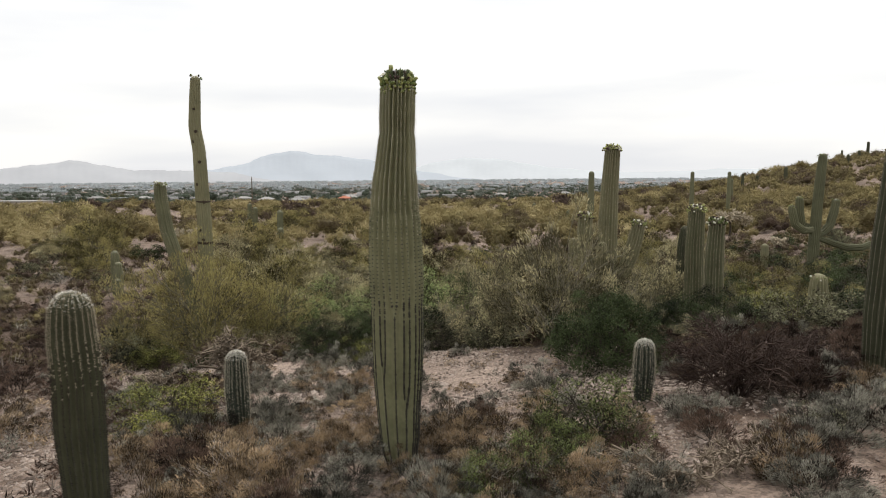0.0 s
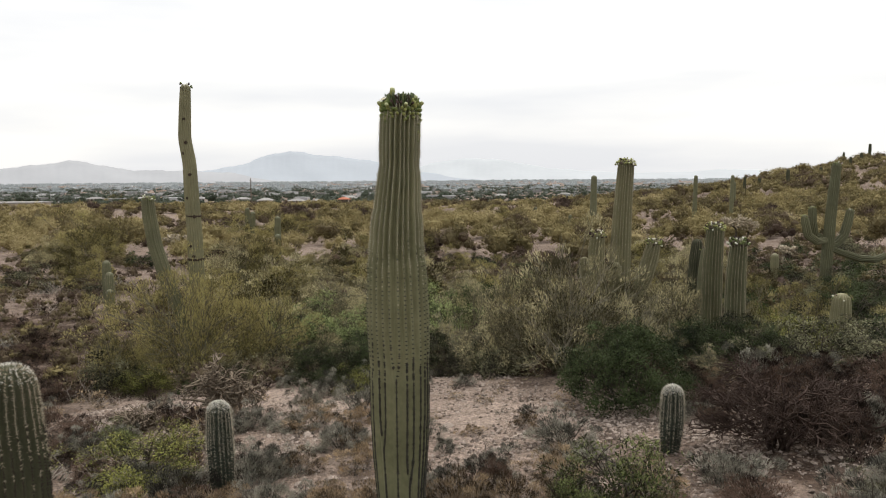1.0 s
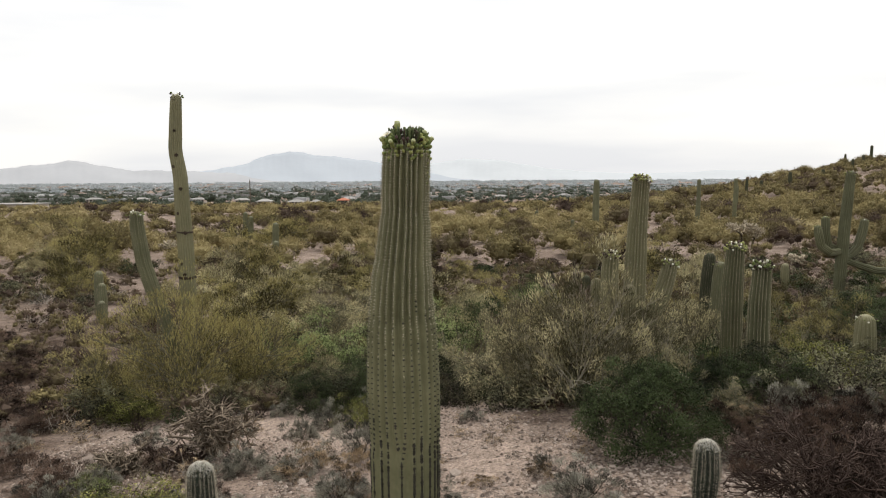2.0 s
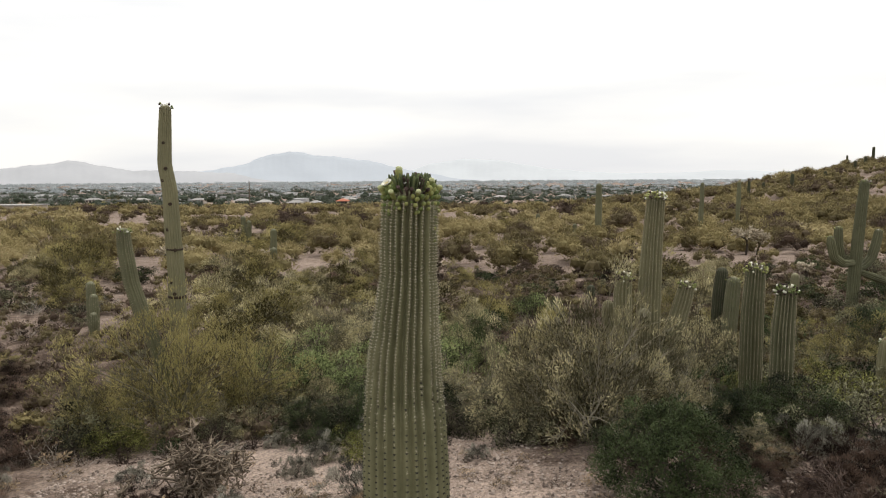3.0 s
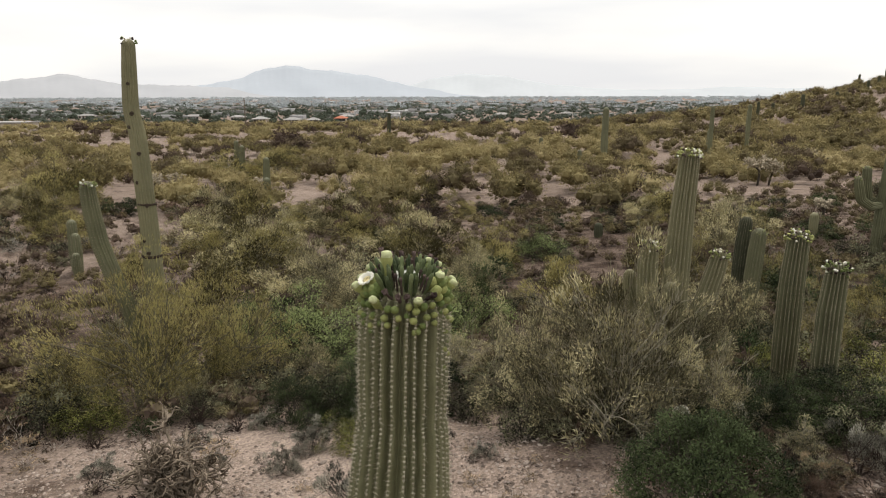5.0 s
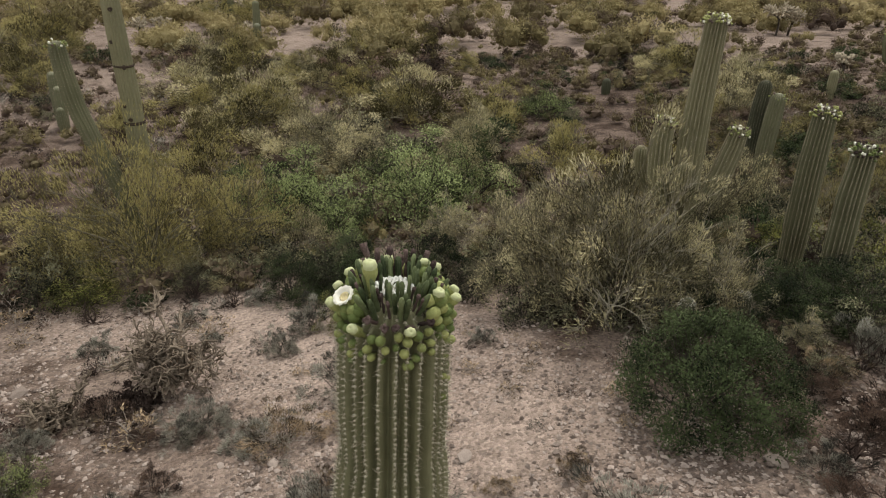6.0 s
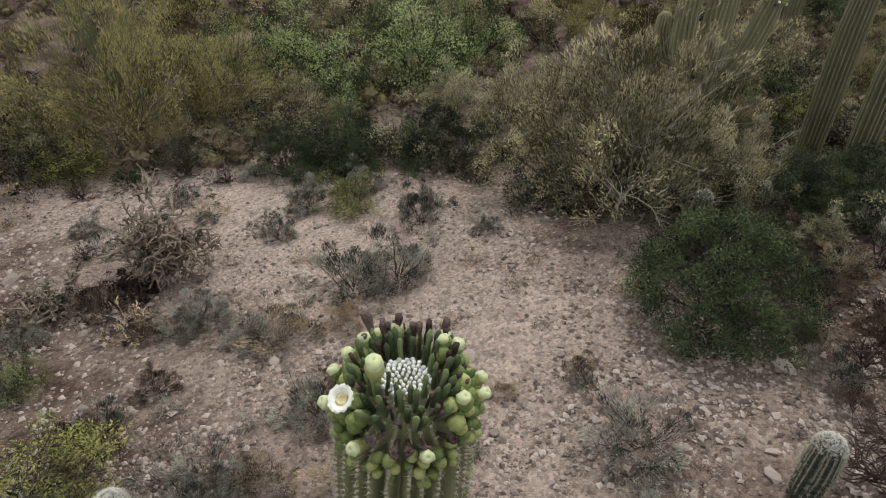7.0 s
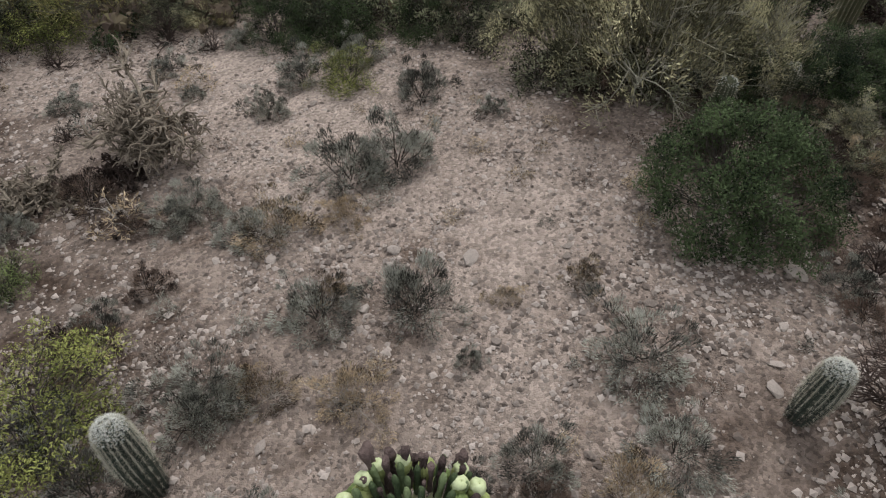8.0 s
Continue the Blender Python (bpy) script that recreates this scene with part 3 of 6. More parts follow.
def spine_mesh(name, P, N, mat, pad=0.006, k=7, length=0.022, thick=0.0009, seed=3, droop=0.0, tall=1.0):
    """Cushions with a star of spines on each areole, as triangles."""
    rng = np.random.default_rng(seed)
    n = len(P)
    size = np.broadcast_to(pad, n)[:, None, None] * rng.uniform(0.75, 1.2, (n, 1, 1))
    v1 = (P[:, None] - N[:, None] * size * 0.45 + OCTA[None] * np.array([1, 1, tall]) * size).reshape(-1, 3)
    f1 = (OCTA_F[None] + (np.arange(n) * 6)[:, None, None]).reshape(-1, 3)
    if not k:
        return mesh_from(name, v1, f1, mat, True)
    base = np.repeat(P, k, axis=0)
    d = unit(np.repeat(N, k, axis=0) * 0.75 + rng.normal(size=(n * k, 3)) * 0.75 + np.array([0, 0, -droop]))
    le = length * rng.uniform(0.5, 1.3, (n * k, 1))
    s1 = unit(np.cross(d, rng.normal(size=(n * k, 3))))
    s2 = np.cross(d, s1)
    t = thick
    v2 = np.stack([base + s1 * t, base - s1 * t * 0.5 + s2 * t * 0.87, base - s1 * t * 0.5 - s2 * t * 0.87, base + d * le], axis=1).reshape(-1, 3)
    f2 = (np.array([(0, 1, 3), (1, 2, 3), (2, 0, 3)])[None] + (np.arange(n * k) * 4)[:, None, None]).reshape(-1, 3)
    return mesh_from(name, *join((v1, f1), (v2, f2)), mat, True)


def lathe(profile, sides=10, wob=0.0, seed=0):
    """A turned shape from (radius, height) pairs along z, as quads."""
    rng = np.random.default_rng(seed)
    pr = np.array(profile, float)
    ang = np.arange(sides) * 2 * np.pi / sides
    rr = pr[:, :1] * (1 + wob * rng.normal(size=(len(pr), sides)))
    v = np.stack([rr * np.cos(ang), rr * np.sin(ang), np.repeat(pr[:, 1:], sides, 1)], axis=-1).reshape(-1, 3)
    idx = np.arange(len(v)).reshape(len(pr), sides)
    nx = np.roll(idx, -1, 1)
    return v, np.stack([idx[:-1], nx[:-1], nx[1:], idx[1:]], axis=-1).reshape(-1, 4)


BUD_MESH = [mesh_from("bud", *lathe([(0.0045, 0), (0.005, 0.014), (0.011, 0.022), (0.0155 + 0.001 * i, 0.032), (0.0165, 0.042), (0.013, 0.052 + 0.002 * i), (0.006, 0.057 + 0.002 * i), (0.0005, 0.058 + 0.002 * i)], 10, 0.04, i), BUD, True) for i in range(3)]
TUBE_MESH = [mesh_from("floral_tube", *lathe([(0.006, 0), (0.0075, 0.02), (0.0065, 0.036), (0.0075, 0.055), (0.0078, 0.066 + 0.005 * i), (0.0048, 0.078 + 0.005 * i), (0.0005, 0.082 + 0.005 * i)], 7, 0.14, i), TUBE, True) for i in range(3)]
WITHER_MESH = [mesh_from("withered_flower", *lathe([(0.006, 0), (0.0065, 0.03), (0.005, 0.048), (0.009, 0.06), (0.013, 0.072), (0.0115, 0.083), (0.004, 0.079), (0.0005, 0.075)], 9, 0.22, 7 + i), WITHER, True) for i in range(3)]
DRY_MESH = [mesh_from("withered_flower", *lathe([(0.0035, 0), (0.0038, 0.03), (0.0030, 0.05), (0.0042, 0.060), (0.0062, 0.072), (0.0055, 0.083), (0.0005, 0.080)], 8, 0.22, 17 + i), WITHER, True) for i in range(3)]
OPEN_STALK = mesh_from("opening_bud", *lathe([(0.006, 0), (0.008, 0.03), (0.010, 0.045), (0.015, 0.058), (0.0165, 0.068), (0.015, 0.076)], 10, 0.04, 4), BUD, True)
OPEN_TIP = mesh_from("bud_tip", *lathe([(0.0155, 0.074), (0.0165, 0.080), (0.013, 0.088), (0.006, 0.090), (0.0005, 0.086)], 10, 0.12, 5), PALE_BUD, True)
FLOWER_STALK = mesh_from("flower_stalk", *lathe([(0.006, 0), (0.008, 0.03), (0.009, 0.05), (0.014, 0.068), (0.016, 0.076)], 10, 0.05, 6), TUBE, True)
FLOWER_CUP = mesh_from("flower_cup", *lathe([(0.009, 0.064), (0.018, 0.078), (0.026, 0.086), (0.030, 0.088), (0.0285, 0.0895), (0.024, 0.087), (0.016, 0.080)], 18, 0.05, 8), PETAL, True)
FLOWER_EYE = mesh_from("flower_throat", *lathe([(0.016, 0.0795), (0.013, 0.083), (0.009, 0.079), (0.006, 0.076), (0.0005, 0.078)], 14, 0.08, 9), STAMEN, True)


def petal_mesh(i, rng):
    """One of the petals round the bloom's mouth."""
    a = i * 2 * np.pi / 22 + rng.normal() * 0.05
    o, t, z = np.array([math.cos(a), math.sin(a), 0]), np.array([-math.sin(a), math.cos(a), 0]), np.array([0, 0, 1.0])
    r0, lift = 0.018, 0.079 + 0.003 * (i % 2)
    v = np.array([o * r0 + z * lift - t * 0.003, o * r0 + z * lift + t * 0.003, o * 0.030 + z * (lift + 0.008) + t * 0.0065, o * 0.0345 + z * (lift + 0.006), o * 0.030 + z * (lift + 0.008) - t * 0.0065])
    f = np.array([(0, 1, 2, 4), (4, 2, 3, 3), (6, 5, 9, 7), (9, 8, 7, 7), (1, 6, 7, 2), (2, 7, 8, 3), (3, 8, 9, 4), (4, 9, 5, 0)])
    tri = np.concatenate([f[:, :3], f[:, [0, 2, 3]]])
    tri = tri[(tri[:, 0] != tri[:, 1]) & (tri[:, 1] != tri[:, 2]) & (tri[:, 0] != tri[:, 2])]
    return mesh_from("petal", np.concatenate([v, v - z * 0.0012]), tri, PETAL, False)


def stand(ob, p, d, turn=0.0, size=1.0):
    """Put a child so that its z axis points along d."""
    q = Vector(d).to_track_quat("Z", "Y")
    ob.matrix_basis = Matrix.LocRotScale(Vector(p), q, None) @ Matrix.Rotation(turn, 4, "Z") @ Matrix.Scale(size, 4)
    return ob


def main_crown(thing, top, r, high):
    """The garland on the tall saguaro: columns of buds over the rib ends, floral tubes inside, withered flowers, one open bloom, white wool at the tip."""
    rng = np.random.default_rng(21)
    cx, cy, cz = top

    def put(name, me, ang, phi, size=1.0, tip=0.0):
        o = np.array([math.cos(ang), math.sin(ang), 0])
        c = max(phi, 0)
        p = np.array([cx, cy, cz]) + o * r * 0.80 * math.cos(c) + np.array([0, 0, high * math.sin(c) * 0.94 + min(phi, 0) * r])
        tilt = 0.45 + phi * 0.85 + tip
        d = o * math.cos(tilt) + np.array([0, 0, math.sin(tilt)])
        return stand(part(name, me, thing), p, d, rng.uniform(0, 6), size)

    for i in range(28):
        a = i * 2 * np.pi / 28 + 0.06
        front = max(0.0, -math.sin(a))
        rows = (-0.34, -0.14, 0.06, 0.26, 0.44) if abs(math.cos(a)) > 0.7 else ((-0.30, -0.12, 0.06) if front > 0.3 else (-0.1, 0.08, 0.26))
        if i % 5 == 2 and front > 0.2:
            rows = (-0.48, *rows)
        elif i % 4 == 1:
            rows = rows[1:]
        for k, phi in enumerate(rows):
            put("bud", BUD_MESH[(i + k) % 3], a + rng.normal() * 0.04, phi + rng.normal() * 0.03, 0.64 + 0.07 * k + rng.normal() * 0.06, rng.normal() * 0.1)
    for i in range(26):
        a = i * 2 * np.pi / 26 + rng.normal() * 0.06
        side, back = math.cos(a), math.sin(a)
        if abs(side) > 0.62 or back > 0.75 and i % 3 == 0:
            put("bud", BUD_MESH[i % 3], a, 0.52 + rng.normal() * 0.05, 1.0 + rng.normal() * 0.07)
            if abs(side) > 0.7:
                put("bud", BUD_MESH[(i + 1) % 3], a + 0.1, 0.72 + rng.normal() * 0.05, 1.05 + rng.normal() * 0.06)
        else:
            put("withered_flower", WITHER_MESH[i % 3], a, 0.45 + rng.normal() * 0.08, 0.85 + rng.normal() * 0.1, 0.15 * (back > 0) - 0.25 * (back < 0))
    for ring, (count, phi, size) in enumerate(((26, 0.62, 1.1), (23, 0.78, 1.05), (19, 0.94, 0.95), (12, 1.1, 0.85))):
        for i in range(count):
            a = (i + 0.5 * (ring % 2)) * 2 * np.pi / count + rng.normal() * 0.05
            if math.cos(a) < -0.6 and ring < 1:
                continue
            dry = (ring < 3 and i % 3 == 1) or (ring == 0 and math.sin(a) > 0.5 and i % 2 == 0)
            put("withered_flower" if dry else "floral_tube", DRY_MESH[i % 3] if dry else TUBE_MESH[(i + ring) % 3], a, phi + rng.normal() * 0.03, size * (0.8 if dry else 0.95) + rng.normal() * 0.06, 0.1 + rng.normal() * 0.06)
    for a, phi, size in ((3.45, 0.20, 1.0), (-2.15, 0.05, 0.95), (-1.28, 0.08, 0.9), (0.62, 0.55, 1.0), (0.78, 0.72, 0.95), (-0.14, 0.22, 0.95), (0.14, 0.25, 0.9), (-0.52, 0.52, 1.0), (-2.6, 1.0, 1.3), (2.75, 0.55, 0.95), (2.4, 0.62, 1.0), (2.1, 0.5, 0.9), (1.75, 0.6, 0.95), (2.95, 0.3, 0.9), (0.95, 0.5, 0.95)):
        ob = put("opening_bud", OPEN_STALK, a, phi, size, 0.25)
        part("bud_tip", OPEN_TIP, ob, "pale opening petals at the bud's tip")
    bloom = stand(part("flower", FLOWER_STALK, thing, "open white bloom with a cream centre"), (cx - r * 0.62, cy - r * 0.22, cz + high * 0.42), (-0.42, -0.42, 0.85), 0, 0.92)
    part("flower_cup", FLOWER_CUP, bloom)
    for i in range(22):
        part("petal", petal_mesh(i, rng), bloom)
    part("flower_throat", FLOWER_EYE, bloom, "cream throat of the bloom")
    # white wool on the tip's young areoles
    k = np.arange(70)
    rr = r * 0.34 * np.sqrt((k + 0.5) / 70)
    aa = k * 2.39996
    P = np.stack([cx + rr * np.cos(aa), cy + rr * np.sin(aa), cz + high * np.sqrt(1 - (rr / r) ** 2) + 0.004], 1)
    up = np.stack([rr * np.cos(aa) / r, rr * np.sin(aa) / r, np.ones(70)], 1)
    tufts = []
    for p, d, q in zip(P, up, rr / (r * 0.37)):
        v, f = lathe([(0.0005, -0.004), (0.0040, -0.002), (0.0052, 0.002), (0.0040, 0.006), (0.0005, 0.0078)], 8, 0.08, len(tufts))
        turn = np.array(Vector(d).to_track_quat("Z", "Y").to_matrix())
        tufts.append((v * (0.7 + 0.5 * q) @ turn.T + p, f))
    part("wool", mesh_from("wool", *join(*tufts), WOOL, True), thing, "white woolly areoles on the growing tip", "stuff")
    # dry flowers standing up along the far rim
    for k in range(13):
        a = 0.55 + k * 0.16 + rng.normal() * 0.05
        put("withered_flower", DRY_MESH[k % 3], a, 0.60 + rng.normal() * 0.06, 1.25 + rng.normal() * 0.18, 0.30 + rng.normal() * 0.15)
    # a few stray buds down the flank
    for a, phi in ((-0.35, -0.62), (-0.30, -0.86), (-0.42, -1.02), (-0.2, -1.2), (-0.45, -1.45)):
        put("bud", BUD_MESH[0], a, phi, 0.6, -0.1 - phi * 0.9)


def small_crown(name_seed, top, r, thing, n=46, lean=(0, 0, 1)):
    """A garland seen from afar: all its buds as one part, some pale."""
    rng = np.random.default_rng(name_seed)
    bv, bf = lathe([(0.004, 0), (0.008, 0.02), (0.0175, 0.036), (0.016, 0.05), (0.0005, 0.057)], 6)
    q = Vector(lean).to_track_quat("Z", "Y").to_matrix()
    groups = {0: [], 1: [], 2: []}
    for i in range(n):
        a, ring = i * 2.39996, math.sqrt(rng.uniform(0.15, 1.0))
        tilt = 0.15 + 1.2 * (1 - ring) + rng.normal() * 0.12
        o = Vector((math.cos(a), math.sin(a), 0))
        d = o * math.cos(tilt) + Vector((0, 0, math.sin(tilt)))
        m = Matrix.LocRotScale(q @ (o * r * (0.25 + 0.72 * ring) + Vector((0, 0, (1 - ring ** 2) * r * 0.65 - 0.08 * rng.uniform(0, 1) * ring))), (q @ d).to_track_quat("Z", "Y"), None)
        mm = np.array(m)
        s = rng.uniform(0.85, 1.35)
        v = bv * s @ mm[:3, :3].T + mm[:3, 3] + np.array(top)
        groups[0 if rng.uniform() < 0.52 else (1 if rng.uniform() < 0.66 else 2)].append((v, bf))
    for k, (mat, lab) in enumerate(((BUD, "ring of green buds round the tip"), (WITHER, "dark withered flowers at the tip"), (PETAL, "pale blooms at the tip"))):
        if groups[k]:
            part(("bud_ring", "withered_ring", "bloom_ring")[k], mesh_from("bud_ring", *join(*groups[k]), mat, True), thing, lab, "stuff")


def saguaro(name, x, y, ctrl, ribs, label, skin, depth=0.02, per_rib=4, step=0.08, splits=(), spines=None, crown=0, seed=1, spacing=0.035, group="", dome=1.0, arms=(), scars=(), zone=None, kspine=7, slen=0.022, pad=0.006, sink=0.05, fuzz=0, dots=1, low_pad=2.3, relief=((0, 1.0), (9, 1.0)), waist=()):
    """A saguaro standing at (x, y). ctrl is its middle line (x, y, height, radius) from the root; arms are lines of the same kind."""
    z = gz(x, y)
    thing = empty(name, x, y, z, label, "cactus", group)
    c = [(a, b, h - (sink if i == 0 else 0), r) for i, (a, b, h, r) in enumerate(ctrl)]
    surf, (P, N, S), total = stem_shape(c, ribs, depth, per_rib, step, splits, dome, seed, spacing, relief, waist)
    part("stem", mesh_from("stem", *surf, skin, True), thing)
    if spines:
        if zone is None:
            part("spine_coat", spine_mesh("spine_coat", P, N, spines, pad, kspine, slen, seed=seed), thing, "clusters of spines along the ribs", "stuff")
        else:
            lo, hi = zone
            blur = np.random.default_rng(seed + 2).normal(size=len(S)) * (0.10 if dots == 2 else 0.13)
            every = np.arange(len(S)) % 2 == 0
            for cut, mat, lab, grow_by in ((S < lo + blur, SPINE_DARK, "dark worn spine cushions low on the ribs", low_pad), ((S >= lo + blur) & (S < hi + blur) & (every | (dots == 1)), SPINE_DARK if dots == 2 else SPINE_BROWN if dots == 1 else SPINE_GREY, "small spine clusters along the ribs", 1.7), (S >= hi + blur, SPINE_TAN if dots == 1 else SPINE_PALE, "pale spine clusters along the ribs", 1.25 if dots == 1 else 1.0)):
                low = mat is SPINE_DARK
                part("spine_coat", spine_mesh("spine_coat", P[cut], N[cut], mat, np.interp(S[cut], [1.0, lo, hi], [0.0135, 0.0120, 0.0080]) if low and dots == 2 else pad * grow_by, 4 if low else kspine, slen * (0.8 if low else 1.0), 0.0016 if dots == 1 else 0.0009, seed, 0.0, 2.1 if dots == 2 and grow_by == low_pad else 1.0), thing, lab, "stuff")
    if fuzz:
        rng = np.random.default_rng(seed)
        a, u = rng.uniform(0, 2 * np.pi, fuzz), np.sqrt(rng.uniform(0, 1, fuzz))
        e, r1 = np.array(c[-1][:3]), c[-1][3]
        nn = np.stack([np.cos(a) * u, np.sin(a) * u, np.sqrt(1 - u * u * 0.97)], 1)
        part("spine_coat", spine_mesh("spine_coat", e + nn * r1 * np.array([0.97, 0.97, dome]), nn, SPINE_WHITE, 0.0025, 8, 0.020, 0.0011, seed + 5), thing, "felt of pale spines over the round top", "stuff")
    if crown:
        e = np.array(c[-1][:3])
        d = unit(e - np.array(c[-2][:3]))
        small_crown(seed + 50, e + d * c[-1][3] * 0.25, c[-1][3] * 1.02, thing, crown, tuple(d))
    for k, (line, budding) in enumerate(arms):
        surf, (P, N, S), _ = stem_shape(line, max(9, ribs - 4), depth, per_rib, min(step, 0.06), (), 1.0, seed + 7 + k, spacing)
        arm = part("arm", mesh_from("arm", *surf, skin, True), thing)
        if spines:
            part("spine_coat", spine_mesh("spine_coat", P, N, spines, pad, min(kspine, 3), slen, seed=seed + k), arm, "clusters of spines along the ribs", "stuff")
        if budding:
            e = np.array(line[-1][:3])
            d = unit(e - np.array(line[-2][:3]))
            small_crown(seed + 70 + k, e + d * line[-1][3] * 0.25, line[-1][3] * 0.95, arm, budding, tuple(d))
    for h, ang, size in scars:
        rr = np.interp(h, [q[2] for q in ctrl], [q[3] for q in ctrl]) * 0.965
        mx, my = (np.interp(h, [q[2] for q in ctrl], [q[i] for q in ctrl]) for i in (0, 1))
        v, f = lathe([(size, 0.0), (size * 0.95, 0.012), (size * 0.6, 0.016), (size * 0.45, 0.004), (0.0005, 0.001)], 9, 0.12, int(h * 100))
        stand(part("woodpecker_hole", mesh_from("hole", v * np.array([1, 1, 1]), f, SCAR, True), thing, "dark corky woodpecker hole"), (mx + rr * math.cos(ang), my + rr * math.sin(ang), h), (math.cos(ang), math.sin(ang), 0))
    return thing


def girdle(thing, x, y, h, r, tall=0.03):
    """A dark constriction ring round a stem."""
    ring = lathe([(r * 0.96, -tall), (r * 1.035, -tall * 0.4), (r * 1.03, tall * 0.5), (r * 0.96, tall)], 26, 0.015, 3)
    ob = part("growth_ring", mesh_from("growth_ring", *ring, SCAR, True), thing, "dark corky ring round the stem")
    ob.matrix_basis = pose(x, y, h, 3, 2, 0)


# ---- the saguaros by place ----
# the tall bare saguaro in the middle of the view
MX, MY = -0.415, 6.47
MZ = gz(MX, MY)
main_ctrl = [(0.015, -0.06, 0.00, 0.130), (0.012, -0.05, 0.06, 0.140), (-0.002, -0.04, 0.16, 0.161), (-0.006, -0.03, 0.32, 0.184), (-0.013, -0.02, 0.54, 0.199), (-0.014, 0.0, 0.86, 0.224), (-0.012, 0.0, 1.18, 0.236), (-0.012, 0.0, 1.50, 0.240), (-0.013, 0.0, 1.62, 0.242), (-0.014, 0.0, 1.68, 0.247), (-0.02, 0.0, 1.95, 0.252), (-0.022, 0.0, 2.10, 0.246), (-0.024, 0.0, 2.36, 0.234), (-0.026, 0.0, 2.51, 0.218), (-0.018, 0.0, 2.72, 0.202), (-0.008, 0.0, 2.87, 0.184), (0.005, 0.01, 3.07, 0.168), (0.007, 0.02, 3.20, 0.158), (0.008, 0.02, 3.23, 0.162), (0.012, 0.03, 3.42, 0.160), (0.020, 0.04, 3.54, 0.158)]
main_splits = [(1, 1.2), (3, 1.5), (6, 0.9), (11, 0.7), (14, 1.58), (16, 0.98), (18, 1.54), (20, 0.66)]
main_saguaro = saguaro("saguaro", MX, MY, main_ctrl, 25, "tall unbranched green saguaro crowned with buds and white bloom", SKIN, 0.048, 8, 0.03, main_splits, SPINE_PALE, 0, 11, 0.0175, zone=(1.60, 2.40), kspine=7, slen=0.017, dome=0.62, pad=0.0054, dots=2, low_pad=3.1, relief=((0, 0.45), (1.55, 0.50), (1.75, 0.6), (2.3, 0.8), (2.6, 1.0)), waist=((1.60, 0.02), (2.48, 0.035), (2.62, 0.02), (2.86, 0.03), (3.19, 0.045)))
main_crown(main_saguaro, (0.020, 0.04, 3.55), 0.158, 0.098)

# young columns near it
saguaro("saguaro", -2.79, 5.20, [(0.05, 0.0, 0.0, 0.140), (0.04, 0, 0.4, 0.162), (0.02, 0, 0.9, 0.180), (0.02, 0, 1.3, 0.176), (0.0, 0, 1.60, 0.170), (0, 0, 1.80, 0.155)], 22, "stout young saguaro with pale spines on its round top", SKIN_YOUNG, 0.032, 6, 0.04, [(3, 0.5), (9, 0.6)], SPINE_PALE, 0, 31, 0.018, zone=(0.95, 1.42), kspine=12, slen=0.020, pad=0.0032, fuzz=160, low_pad=3.0)
saguaro("saguaro", -2.44, 8.10, [(0.02, 0, 0, 0.105), (0.01, 0, 0.3, 0.130), (0, 0, 0.6, 0.136), (0, 0, 0.92, 0.118)], 19, "short grey-green young saguaro with a woolly pale top", SKIN_SMALL, 0.026, 6, 0.04, (), SPINE_PALE, 0, 32, 0.017, zone=(0.10, 0.50), kspine=12, slen=0.034, pad=0.0045, fuzz=420, dots=3)
saguaro("saguaro", 2.52, 8.66, [(-0.02, 0, 0, 0.090), (-0.01, 0, 0.25, 0.124), (0, 0, 0.45, 0.130), (0.0, 0, 0.66, 0.118)], 19, "short grey-green young saguaro with a woolly pale top", SKIN_SMALL, 0.026, 6, 0.04, (), SPINE_PALE, 0, 33, 0.017, zone=(0.08, 0.34), kspine=12, slen=0.034, pad=0.0045, fuzz=420, dots=3)
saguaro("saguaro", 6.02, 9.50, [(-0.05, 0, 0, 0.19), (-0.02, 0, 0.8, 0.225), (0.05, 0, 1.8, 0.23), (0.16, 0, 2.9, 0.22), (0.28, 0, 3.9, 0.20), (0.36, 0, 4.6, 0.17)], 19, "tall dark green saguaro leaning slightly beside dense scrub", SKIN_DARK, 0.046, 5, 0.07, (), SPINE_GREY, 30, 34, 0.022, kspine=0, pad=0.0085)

for px, py, h, r in ((2.75, 12.35, 0.72, 0.115), (3.75, 13.0, 0.5, 0.11)):
    saguaro("saguaro", px, py, [(0, 0, 0, r * 0.8), (0, 0, h * 0.5, r), (0, 0, h - r * 0.8, r * 0.9)], 15, "small grey spiny young saguaro under a shrub", SKIN_YOUNG, 0.026, 5, 0.05, (), SPINE_PALE, 0, int(h * 90), 0.03, kspine=5, slen=0.03, fuzz=40)

# the pair behind the yellow scrub
tall = saguaro("saguaro", -6.05, 17.80, [(0.10, 0, 0, 0.18), (0.07, 0, 1.6, 0.19), (0.03, 0, 2.4, 0.187), (0.03, 0, 3.4, 0.178), (-0.01, 0, 4.4, 0.172), (-0.03, 0, 5.2, 0.158), (-0.12, 0, 5.75, 0.150), (-0.08, 0, 6.45, 0.138), (-0.05, 0, 6.93, 0.122)], 18, "very tall slender pale green saguaro pitted with woodpecker holes", SKIN_PALE, 0.026, 5, 0.07, (), SPINE_GREY, 12, 35, 0.06, kspine=0, scars=((2.95, -1.5, 0.04), (3.2, -1.9, 0.035), (3.9, -1.1, 0.04), (4.35, -1.9, 0.035), (4.9, -1.3, 0.04), (5.4, -2.0, 0.035), (5.65, -1.2, 0.04), (6.2, -1.4, 0.03)))
